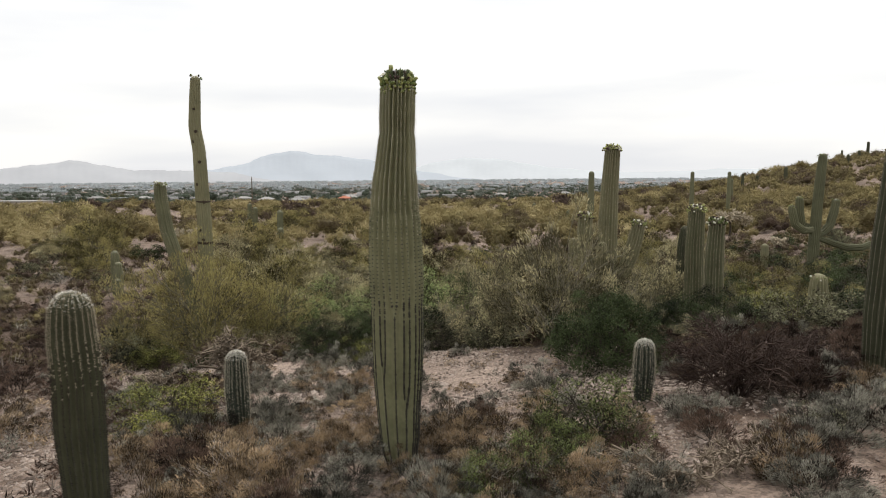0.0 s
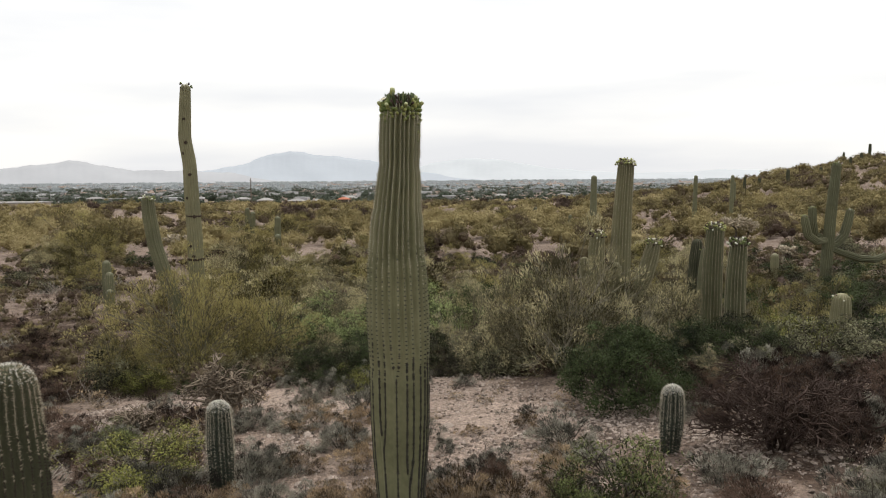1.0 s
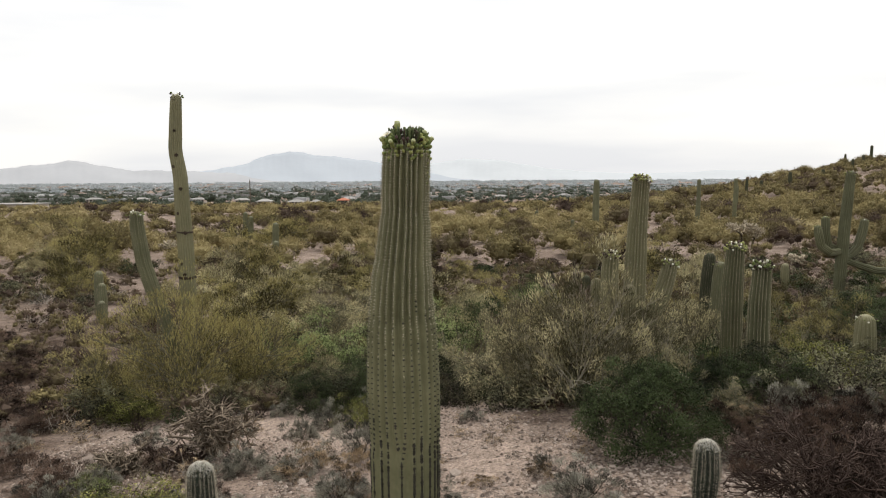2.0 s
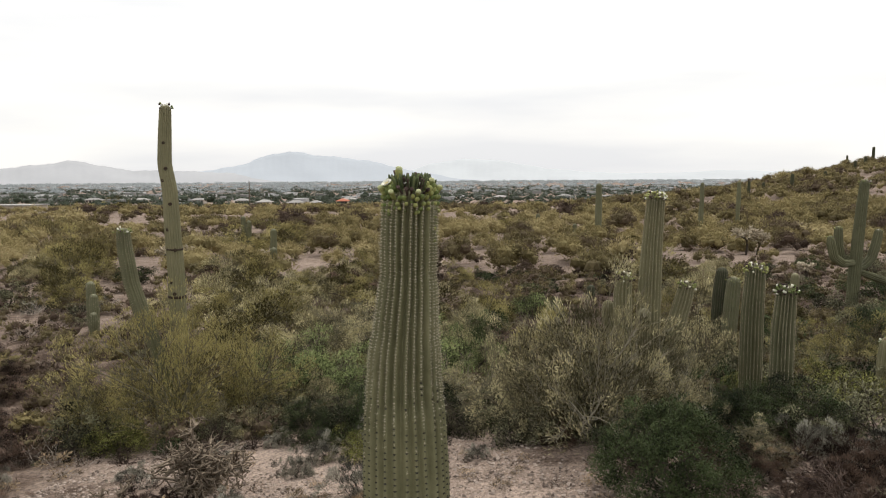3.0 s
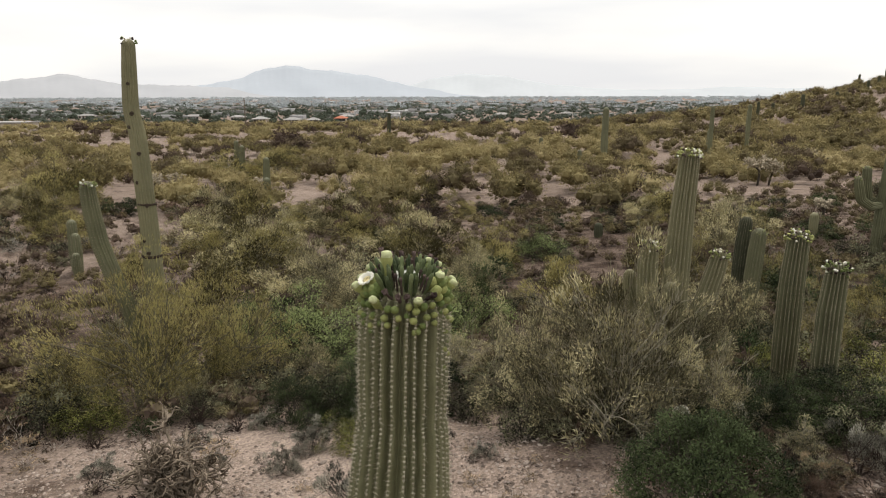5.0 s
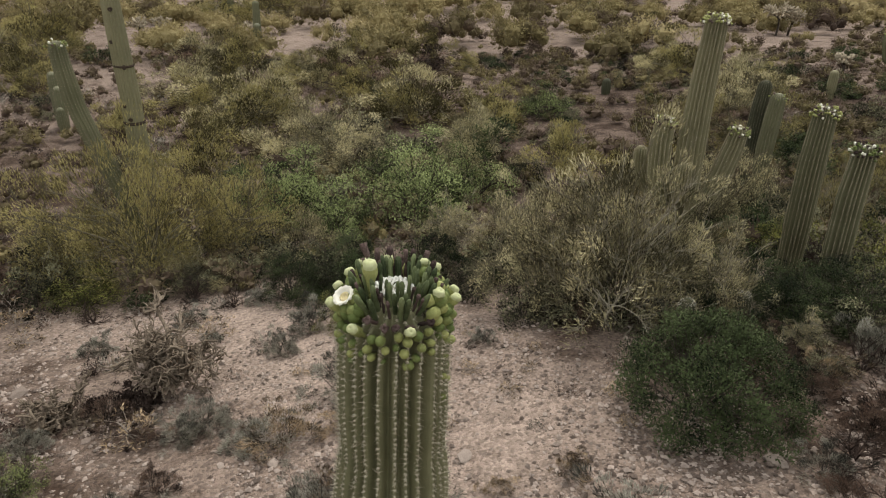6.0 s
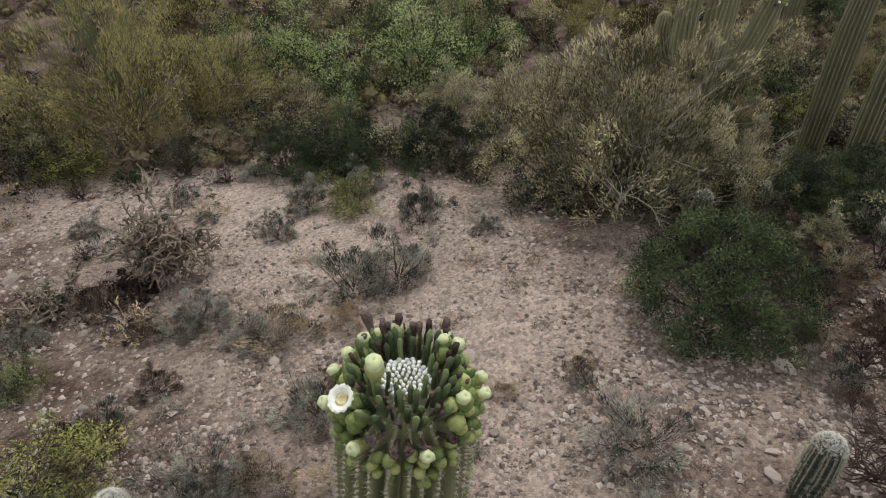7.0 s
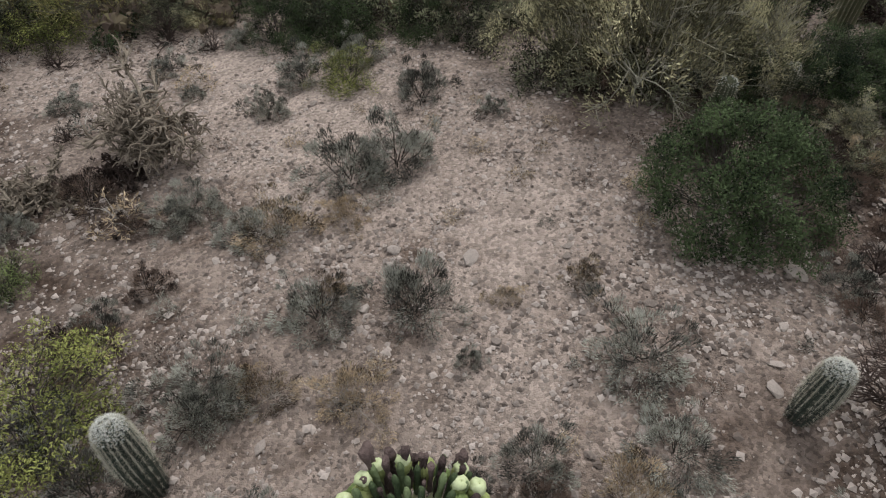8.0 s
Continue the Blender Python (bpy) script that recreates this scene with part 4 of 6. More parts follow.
girdle(tall, 0.03, 0, 2.88, 0.184)
girdle(tall, 0.02, 0, 3.92, 0.175, 0.02)
saguaro("saguaro", -6.35, 17.30, [(0.30, 0, 0, 0.12), (0.22, 0, 0.9, 0.14), (0.06, 0, 1.7, 0.155), (-0.20, 0, 2.4, 0.165), (-0.44, 0, 3.2, 0.165), (-0.54, 0, 3.9, 0.16), (-0.56, 0, 4.25, 0.145)], 17, "leaning green saguaro with a few blooms on its tip", SKIN_MID, 0.042, 5, 0.06, (), SPINE_TAN, 22, 36, 0.05, kspine=0, pad=0.0085, scars=((2.5, -1.3, 0.03),))

# the saguaro with short arms
saguaro("saguaro", 3.58, 15.40, [(0.0, 0, 0, 0.20), (0.01, 0, 1.2, 0.225), (0.03, 0, 2.4, 0.215), (0.06, 0, 3.3, 0.19), (0.11, 0, 4.15, 0.165)], 19, "tall pale green saguaro with budding stubby arms", SKIN_PALE, 0.056, 6, 0.06, (), SPINE_TAN, 90, 37, 0.025, kspine=0, pad=0.0085, arms=(
    ([(-0.1, -0.1, 1.4, 0.10), (-0.35, -0.2, 1.5, 0.14), (-0.50, -0.22, 1.9, 0.165), (-0.52, -0.22, 2.45, 0.165), (-0.50, -0.22, 2.72, 0.15)], 60),
    ([(0.1, -0.05, 1.3, 0.10), (0.35, -0.08, 1.5, 0.15), (0.52, -0.1, 1.9, 0.17), (0.64, -0.1, 2.35, 0.16), (0.68, -0.1, 2.55, 0.14)], 50),
    ([(-0.05, -0.2, 1.5, 0.09), (-0.18, -0.42, 1.6, 0.12), (-0.20, -0.48, 1.95, 0.13), (-0.20, -0.48, 2.12, 0.12)], 0),
    ([(-0.1, 0.1, 1.5, 0.09), (-0.55, 0.25, 1.6, 0.12), (-0.66, 0.28, 1.95, 0.12), (-0.66, 0.28, 2.15, 0.11)], 0)))

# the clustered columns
saguaro("saguaro", 7.52, 22.00, [(0.0, 0, 0, 0.16), (0, 0, 1.2, 0.19), (0.03, 0, 1.9, 0.19), (0.07, 0, 2.40, 0.165)], 17, "dark brownish shaded saguaro column in a cluster", SKIN_DARK, 0.046, 5, 0.07, (), SPINE_GREY, 0, 38, 0.03, "columns in a cluster", kspine=0, pad=0.0085)
saguaro("saguaro", 7.60, 21.40, [(0, 0, 0, 0.18), (0, 0, 1.0, 0.205), (0.05, 0, 1.8, 0.2), (0.08, 0, 2.18, 0.18)], 18, "green saguaro column with a few buds in a cluster", SKIN_MID, 0.046, 5, 0.07, (), SPINE_GREY, 14, 39, 0.03, "columns in a cluster", kspine=0, pad=0.0085)
saguaro("saguaro", 5.49, 15.30, [(0.0, 0, 0, 0.18), (0.0, 0, 1.0, 0.205), (0.0, 0, 2.0, 0.2), (0.03, 0, 2.72, 0.175)], 19, "green saguaro column wearing a ring of pale blooms", SKIN_MID, 0.062, 6, 0.05, (), SPINE_TAN, 110, 40, 0.022, "columns in a cluster", kspine=0, pad=0.0085)
saguaro("saguaro", 5.43, 14.00, [(0.0, 0, 0, 0.165), (0.0, 0, 0.9, 0.19), (0.0, 0, 1.6, 0.185), (0.03, 0, 2.19, 0.16)], 18, "green saguaro column wearing a ring of green buds", SKIN_MID, 0.062, 6, 0.05, (), SPINE_TAN, 100, 41, 0.022, "columns in a cluster", kspine=0, pad=0.0085)
saguaro("saguaro", 9.10, 16.90, [(0, 0, 0, 0.20), (0, 0, 0.6, 0.235), (0, 0, 1.02, 0.20)], 16, "short stout pale green saguaro with blooms on top", SKIN_PALE, 0.046, 5, 0.05, (), SPINE_TAN, 12, 42, 0.05, kspine=0, pad=0.0085)
saguaro("saguaro", 14.6, 31.8, [(0, 0, 0, 0.15), (0, 0, 0.7, 0.18), (0, 0, 0.95, 0.16)], 15, "small grey-green saguaro among dark scrub", SKIN_PALE, 0.02, 4, 0.08, seed=43)
saguaro("saguaro", 6.40, 33.50, [(0, 0, 0, 0.16), (0, 0, 0.3, 0.20), (0, 0, 0.46, 0.18)], 15, "small dark green saguaro on bare soil", SKIN_DARK, 0.02, 4, 0.08, seed=44)

# the many-armed saguaro on the right
saguaro("saguaro", 14.6, 27.6, [(-0.05, 0, 0, 0.20), (0, 0, 1.4, 0.215), (0.06, 0, 2.8, 0.2), (0.14, 0, 4.0, 0.185), (0.20, 0, 4.75, 0.165)], 18, "many-armed grey-green saguaro with curved arms", SKIN_MID, 0.042, 5, 0.08, (), None, 30, 45, arms=(
    ([(-0.1, -0.1, 1.95, 0.11), (-0.5, -0.15, 1.9, 0.14), (-0.85, -0.15, 2.15, 0.155), (-0.98, -0.15, 2.65, 0.15), (-1.0, -0.15, 2.8, 0.13)], 8),
    ([(-0.05, 0.1, 2.0, 0.11), (-0.4, 0.2, 2.1, 0.15), (-0.52, 0.2, 2.6, 0.165), (-0.54, 0.2, 3.1, 0.15)], 8),
    ([(0.1, 0, 1.75, 0.11), (0.35, 0.05, 1.8, 0.15), (0.62, 0.05, 2.1, 0.165), (0.75, 0.05, 2.6, 0.17), (0.82, 0.05, 3.0, 0.15)], 6),
    ([(0.15, -0.1, 1.6, 0.11), (0.6, -0.2, 1.42, 0.13), (1.1, -0.25, 1.25, 0.135), (1.7, -0.3, 1.22, 0.13), (2.05, -0.3, 1.38, 0.115)], 10)))

# small columns at the left
for px, py, h, r in ((-14.0, 29.9, 1.95, 0.20), (-13.75, 29.6, 1.5, 0.19), (-13.6, 29.2, 0.85, 0.17)):
    saguaro("saguaro", px, py, [(0, 0, 0, r * 0.8), (0, 0, h * 0.5, r), (0, 0, h - r * 0.8, r * 0.85)], 15, "short grey-brown spiny saguaro column in a small group", SKIN_MID, 0.024, 4, 0.08, (), SPINE_TAN, seed=int(h * 50), kspine=3, pad=0.011, spacing=0.05, group="short columns")

# columns far off on the flat and on the hill
FAR_COLUMNS = ((13.2, 62.9, 5.2, 0.30), (25.2, 71.5, 5.4, 0.22), (32.7, 80.8, 5.0, 0.24), (27.5, 78, 3.2, 0.25), (-10.1, 43.5, 1.7, 0.24), (-10.4, 44.9, 2.7, 0.22), (-16, 60, 2.6, 0.25), (-17, 62, 3.0, 0.22), (10.2, 79, 2.0, 0.24), (11.0, 62, 1.6, 0.2), (-8.0, 110, 4.5, 0.3))
HILL_COLUMNS = ((106.6, 178, 5.5, 0.4), (99, 176, 3.6, 0.3), (62, 128, 2.6, 0.36), (70, 132, 2.0, 0.3), (56, 126, 1.8, 0.3), (50, 118, 3.0, 0.25), (80, 140, 2.0, 0.3), (40, 98, 3.6, 0.28), (88, 150, 2.2, 0.3))
for px, py, h, r in FAR_COLUMNS + HILL_COLUMNS:
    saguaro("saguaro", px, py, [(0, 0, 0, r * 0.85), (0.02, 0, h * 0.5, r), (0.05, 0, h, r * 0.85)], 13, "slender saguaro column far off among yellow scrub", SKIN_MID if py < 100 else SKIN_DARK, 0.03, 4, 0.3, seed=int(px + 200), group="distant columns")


# ---- dead and living chollas ----
def cholla_branches(seed, width, height, trunks=5, levels=4, thick=0.02):
    """Crooked jointed branches, as polylines joined into one tube mesh."""
    rng = np.random.default_rng(seed)
    a = rng.uniform(0, 2 * np.pi, trunks)
    d = np.stack([np.cos(a) * width / height * 0.7, np.sin(a) * width / height * 0.7, np.ones(trunks)], 1)
    p = sprout(rng.normal(size=(trunks, 3)) * np.array([0.06, 0.06, 0]) + np.array([0, 0, -0.05]), d, height * rng.uniform(0.4, 0.65, trunks), 5, 0.38, 0.0, rng)
    taper = lambda n, k, u, c: np.linspace(u, c, k)[None] * np.ones((n, 1))
    first = [tubes(p[i:i + 1], taper(1, 5, thick, thick * 0.8), 6) for i in range(trunks)]
    rest, cur, size, r = [], p, height * 0.30, thick * 0.8
    for level in range(levels):
        n = int(len(cur) * (3.4 if level < 2 else 2.0))
        i = rng.integers(0, len(cur), n)
        q, dd = along(cur, i, rng.uniform(0.35, 1.0, n))
        out = q * np.array([1, 1, 0]) / max(width, 0.1) * 1.2
        cur = sprout(q, dd * 0.5 + out + rng.normal(size=(n, 3)) * 0.75 + np.array([0, 0, 0.12]), size * rng.uniform(0.5, 1.2, n), 4, 0.42, 0.0, rng)
        cur[:, :, 2] = np.maximum(cur[:, :, 2], 0.015)
        rest.append(tubes(cur, taper(n, 4, r, r * 0.72), 4))
        r *= 0.76
        size *= 0.72
    return first, join(*rest)


def dead_cholla(x, y, width, height, seed, mat, label, trunks=6, levels=4, thick=0.02):
    thing = empty("dead_cholla", x, y, gz(x, y), label, "dead shrub", "", seed * 37.0)
    first, rest = cholla_branches(seed, width, height, trunks, levels, thick)
    for v, f in first:
        part("trunk", mesh_from("trunk", v, f, mat, True), thing)
    part("tangle", mesh_from("tangle", *rest, mat, True), thing, "tangle of crooked jointed twigs", "stuff")


dead_cholla(3.6, 8.35, 0.8, 1.4, 5, DEAD_WOOD, "dead purple-brown cholla thicket of tangled jointed branches", 13, 5, 0.015)
dead_cholla(4.45, 8.9, 0.9, 0.9, 6, DEAD_WOOD, "dead purple-brown cholla thicket of tangled jointed branches", 9, 5, 0.021)
dead_cholla(1.95, 5.75, 1.2, 0.75, 7, DEAD_TAN, "bleached dead cholla sprawling over the soil", 7, 4, 0.017)
dead_cholla(2.6, 5.9, 0.9, 0.6, 8, DEAD_TAN, "bleached dead cholla sprawling over the soil", 6, 4, 0.016)
dead_cholla(-3.70, 12.35, 0.95, 1.4, 9, DEAD_TAN, "bleached dead cholla with twisted branches", 9, 4, 0.030)
dead_cholla(-4.75, 11.45, 1.6, 0.7, 10, DEAD_TAN, "bleached dead cholla sprawling over the soil", 11, 4, 0.028)
dead_cholla(-3.9, 11.75, 1.2, 0.45, 13, DEAD_WOOD, "low dead cholla debris on the soil", 8, 4, 0.020)
dead_cholla(4.9, 9.2, 1.3, 0.75, 14, DEAD_WOOD, "dead purple-brown cholla thicket of tangled jointed branches", 8, 5, 0.020)
dead_cholla(6.4, 15.6, 1.6, 0.9, 12, DEAD_WOOD, "dead purple-brown cholla among green shrubs", 7, 4, 0.022)


def jumping_cholla(x, y, h, seed, label="fuzzy pale-headed cholla with a dark trunk"):
    """A small tree cholla: dark trunk and limbs, knobbly pale joints in clumps."""
    rng = np.random.default_rng(seed)
    thing = empty("cholla", x, y, gz(x, y), label, "cactus", "pale-headed chollas")
    n = 6
    a = np.arange(n) * 2 * np.pi / n + rng.uniform(0, 1)
    trunk = sprout(np.array([[0, 0, -0.05]]), np.array([[0.1, 0, 1.0]]), h * 0.45, 4, 0.1, 0, rng)
    limb = sprout(np.repeat(trunk[:, -1], n, 0), np.stack([np.cos(a), np.sin(a), np.full(n, 0.9)], 1), h * 0.42, 4, 0.2, 0.05, rng)
    part("trunk", mesh_from("trunk", *tubes(trunk, np.full((1, 4), 0.07), 7), BARK, True), thing)
    for q in range(n):
        part("limb", mesh_from("limb", *tubes(limb[q:q + 1], np.full((1, 4), 0.045), 6), BARK, True), thing)
    i = rng.integers(0, n, 150)
    p, d = along(limb, i, rng.uniform(0.3, 1.0, 150))
    j = sprout(p, d + rng.normal(size=(150, 3)) * 0.9, h * 0.16, 4, 0.2, 0.05, rng)
    part("pale_head", mesh_from("pale_head", *tubes(j, np.array([[0.03, 0.055, 0.055, 0.02]]) * np.ones((150, 1)), 6), SPINE_TAN, True), thing, "pale spiny joints in round clumps", "stuff")


for k, (px, py, h) in enumerate(((20.4, 50.0, 2.3), (21.6, 51.0, 1.9), (29.5, 62, 2.2), (17.5, 36.5, 1.2), (-17.5, 50, 1.7), (-16.2, 47, 1.2), (-18.6, 49, 1.5), (-12.6, 52, 1.2), (-15.5, 44, 1.0))):
    jumping_cholla(px, py, h, 80 + k)


# ---- shrubs ----
def shrub_kind(name, seed, width, height, leaf, bark, label, **kw):
    """One shrub of a kind, built at the origin; its copies go where they grow."""
    thing = new(name)
    tagged(thing, label, "shrub")
    wood, crown = bush_meshes(name, seed, width, height, LEAF[leaf], bark, **kw)
    part("trunk", wood, thing)
    if crown:
        part("crown", crown, thing)
    thing["size"] = width
    thing["tall"] = height
    return thing


def grow(kind, x, y, width, height=None, turn=0.0, label="", group=""):
    """A copy of a shrub at (x, y), scaled to that width and height."""
    s = width / kind["size"]
    sz = (height / kind["tall"]) if height else s
    ob = copy_thing(kind, pose(x, y, gz(x, y) - 0.01, 0, 0, turn))
    ob.scale = (s, s, sz)
    return tagged(ob, label, "", group)


PV = dict(stems=12, boughs=95, twigs=800, n_leaves=16000, leaf_len=0.072, leaf_w=0.0165, thick=0.036, lumps=0.30, loose=0.7, puff=0.18, brush=0.42, skirt=0.2)
paloverde = [shrub_kind("palo_verde", 101 + i, 3.9, 2.3, "khaki", GREEN_BARK, "sprawling palo verde with fine yellowish twigs", **PV) for i in range(2)]
paloverde_y = [shrub_kind("palo_verde", 111 + i, 4.0, 2.2, "olive", GREEN_BARK, "yellow-green palo verde with fine twigs", **PV) for i in range(2)]
paloverde_far = [shrub_kind("palo_verde", 116 + i, 3.0, 1.6, k, GREEN_BARK, "yellow-green palo verde with fine twigs", stems=7, boughs=46, twigs=160, n_leaves=6500, leaf_len=0.090, leaf_w=0.024, loose=0.6, thick=0.032, lumps=0.28, puff=0.21, brush=0.4, skirt=0.12) for i, k in enumerate(("olive", "khaki", "olive"))]
mesquite = [shrub_kind("mesquite", 121 + i, 3.2, 1.7, "green", BARK, "fresh green leafy mesquite shrub", stems=12, boughs=75, twigs=400, n_leaves=9500, leaf_len=0.068, leaf_w=0.026, thick=0.03, lumps=0.26, puff=0.22, skirt=0.1) for i in range(2)]
creosote = [shrub_kind("creosote_bush", 131 + i, 1.9, 1.25, "dark", BARK, "dense dark green leafy shrub", stems=20, boughs=110, twigs=500, n_leaves=21000, leaf_len=0.029, leaf_w=0.0115, thick=0.014, lumps=0.07, hollow=0.62, puff=0.17) for i in range(2)]
dense = [shrub_kind("creosote_bush", 135, 2.4, 1.5, "dark", BARK, "large dense rounded dark green shrub", stems=26, boughs=210, twigs=500, n_leaves=27000, leaf_len=0.042, leaf_w=0.0155, thick=0.014, lumps=0.06, hollow=0.78, puff=0.15)]
creosote_far = [shrub_kind("creosote_bush", 136 + i, 1.9, 1.1, k, BARK, lab, stems=6, boughs=30, twigs=80, n_leaves=2600, leaf_len=0.066, leaf_w=0.027, thick=0.018, lumps=0.26, puff=0.24) for i, (k, lab) in enumerate((("dark", "dense dark green leafy shrub"), ("sage", "dense grey-green twiggy shrub"), ("brown", "twiggy brown dry shrub on bare soil")))]
lime = [shrub_kind("yellow_shrub", 141 + i, 1.1, 0.65, "lime", BARK, "bright yellow-green leafy shrub", stems=16, boughs=90, twigs=320, n_leaves=7000, leaf_len=0.024, leaf_w=0.008, thick=0.010) for i in range(2)]
moss = [shrub_kind("green_shrub", 146 + i, 1.4, 0.75, "moss", BARK, "bushy mid-green shrub on stony soil", stems=18, boughs=90, twigs=420, n_leaves=4200, leaf_len=0.045, leaf_w=0.012, thick=0.011, lumps=0.24) for i in range(2)]
olive = [shrub_kind("olive_shrub", 151 + i, 1.4, 0.95, "sage", BARK, "dense grey-green twiggy shrub", stems=16, boughs=80, twigs=320, n_leaves=3000, leaf_len=0.052, leaf_w=0.017, thick=0.012, lumps=0.26) for i in range(2)]
TUFT = dict(stems=14, boughs=60, twigs=400, n_leaves=5000, hollow=0.55, outward=1.2, loose=0.45, puff=0.17, brush=0.5)
bursage = [shrub_kind("bursage", 161 + i, 0.8, 0.45, "grey", BARK, "low wispy grey-green bursage tuft on stony soil", leaf_len=0.042, leaf_w=0.0056, thick=0.0055, **TUFT) for i in range(3)]
tan = [shrub_kind("dry_shrub", 171 + i, 0.8, 0.42, "tan", PALE_WOOD, "low tan dry shrub with bleached twigs", leaf_len=0.036, leaf_w=0.0055, thick=0.0055, **TUFT) for i in range(2)]
brown = [shrub_kind("dry_shrub", 181 + i, 0.9, 0.5, "brown", BARK, "low brown dry shrub on bare soil", leaf_len=0.038, leaf_w=0.0068, thick=0.007, **TUFT) for i in range(2)]
small = [shrub_kind("dry_tuft", 186 + i, 0.5, 0.28, k, PALE_WOOD, lab, stems=8, boughs=26, twigs=90, n_leaves=300, leaf_len=0.045, leaf_w=0.010, thick=0.007, hollow=0.5, outward=1.3) for i, (k, lab) in enumerate((("grey", "small grey dry tuft on stony soil"), ("tan", "small straw-coloured tuft on stony soil"), ("brown", "small brown dry tuft on stony soil")))]
bare = [shrub_kind("bare_shrub", 191 + i, 0.9, 0.7, "brown", DEAD_WOOD, "leafless dark twiggy dead shrub", stems=16, boughs=70, twigs=260, n_leaves=0, thick=0.014) for i in range(2)]
whip = [shrub_kind("bare_palo_verde", 195, 2.2, 1.5, "khaki", GREY_TWIG, "grey-khaki fine-twigged shrub with few leaves", stems=14, boughs=140, twigs=1300, n_leaves=9000, leaf_len=0.065, leaf_w=0.011, thick=0.018, puff=0.16, brush=0.45, skirt=0.15)]

# large shrubs by place: x, y, width, height
for k, (px, py, w, h) in enumerate(((1.55, 7.0, 1.4, 0.78), (1.05, 6.9, 0.8, 0.55), (0.7, 5.75, 0.9, 0.5), (1.2, 6.2, 0.8, 0.4), (0.3, 5.4, 0.7, 0.45), (-4.5, 10.2, 0.8, 0.45))):
    grow(moss[k % 2], px, py, w, h, 55 * k)
for k, (px, py, w, h) in enumerate(((2.2, 13.9, 3.4, 2.5), (1.3, 14.3, 2.4, 2.1), (3.2, 13.9, 2.3, 1.8), (5.6, 18.6, 3.0, 1.9), (-3.0, 24.5, 3.6, 1.9), (0.6, 24, 2.6, 1.7))):
    grow(paloverde[k % 2], px, py, w, h, 70 * k)
for k, (px, py, w, h) in enumerate(((-5.8, 16.8, 3.4, 2.9), (-7.4, 17.0, 2.8, 1.9), (-4.4, 17.5, 2.6, 2.2), (8.4, 23.8, 3.0, 2.0), (6.4, 24.0, 3.0, 1.9), (9.9, 19.4, 2.4, 1.3), (10.9, 15.8, 2.6, 1.1), (7.9, 18.2, 2.2, 1.3))):
    grow(paloverde_y[k % 2], px, py, w, h, 50 * k)
for k, (px, py, w, h) in enumerate(((-1.4, 29.8, 4.0, 1.9), (-10, 33.3, 3.8, 1.9), (-6.9, 28.5, 4.4, 1.9), (1.4, 27.3, 2.8, 1.6), (-5.1, 37.4, 3.5, 1.7), (-3.5, 32.4, 3.4, 1.7), (10.9, 37.6, 4.0, 1.8), (11.6, 32, 3.6, 1.7), (-9.9, 38, 4.4, 2.2), (-7.2, 23.6, 3.2, 1.7), (-4.6, 25.8, 3.4, 1.7), (2.9, 22.6, 2.6, 1.5), (4.6, 21.2, 2.4, 1.4))):
    grow(paloverde_far[k % 3], px, py, w, h, 50 * k)
for k, (px, py, w, h) in enumerate(((-0.8, 19.4, 3.1, 1.65), (0.5, 20.8, 2.4, 1.4), (-3.6, 20.2, 2.7, 1.5), (-4.8, 20.4, 2.2, 1.4), (-2.3, 18.6, 2.0, 1.1), (3.4, 29.8, 2.4, 1.2), (-1.02, 22.09, 3.4, 1.45))):
    grow(mesquite[k % 2], px, py, w, h, 80 * k)
for k, (px, py, w, h) in enumerate(((4.5, 13.2, 1.7, 1.0), (5.2, 13.0, 1.8, 1.1), (7.9, 13.4, 2.0, 0.8), (11.5, 18.8, 3.0, 1.5), (-2.75, 15.3, 1.3, 1.0), (0.75, 16.0, 1.35, 0.9), (3.3, 13.4, 1.6, 0.8), (4.4, 12.9, 1.7, 0.9), (-1.9, 15.6, 1.7, 1.2), (-0.4, 15.6, 1.6, 1.2), (12.4, 22, 3.0, 1.5))):
    grow(creosote[k % 2], px, py, w, h, 65 * k)
for k, (px, py, w, h) in enumerate(((-1.6, 14.0, 1.05, 0.65), (-6.35, 15.5, 1.5, 0.8), (-3.5, 8.6, 1.7, 0.75), (6.5, 14.2, 1.9, 1.1), (7.5, 14.9, 1.5, 0.85), (6.2, 16.6, 1.5, 0.9), (-3.6, 4.6, 0.9, 0.5))):
    grow(lime[k % 2], px, py, w, h, 75 * k)
for k, (px, py, w, h) in enumerate(((-0.9, 15.9, 1.9, 1.05), (-2.1, 16.2, 1.5, 0.95), (0.95, 13.65, 1.2, 0.75), (1.5, 13.3, 1.1, 0.7), (2.3, 13.2, 1.3, 0.8), (0.1, 15.0, 1.2, 0.8), (-4.0, 16.2, 1.3, 0.8), (-4.6, 15.7, 0.9, 0.6), (5.2, 12.4, 1.3, 0.8), (6.0, 13.6, 1.5, 0.9), (6.3, 12.7, 1.8, 1.0), (7.2, 12.2, 2.0, 0.8), (9.6, 14.6, 2.4, 0.9))):
    grow(olive[k % 2], px, py, w, h, 85 * k)
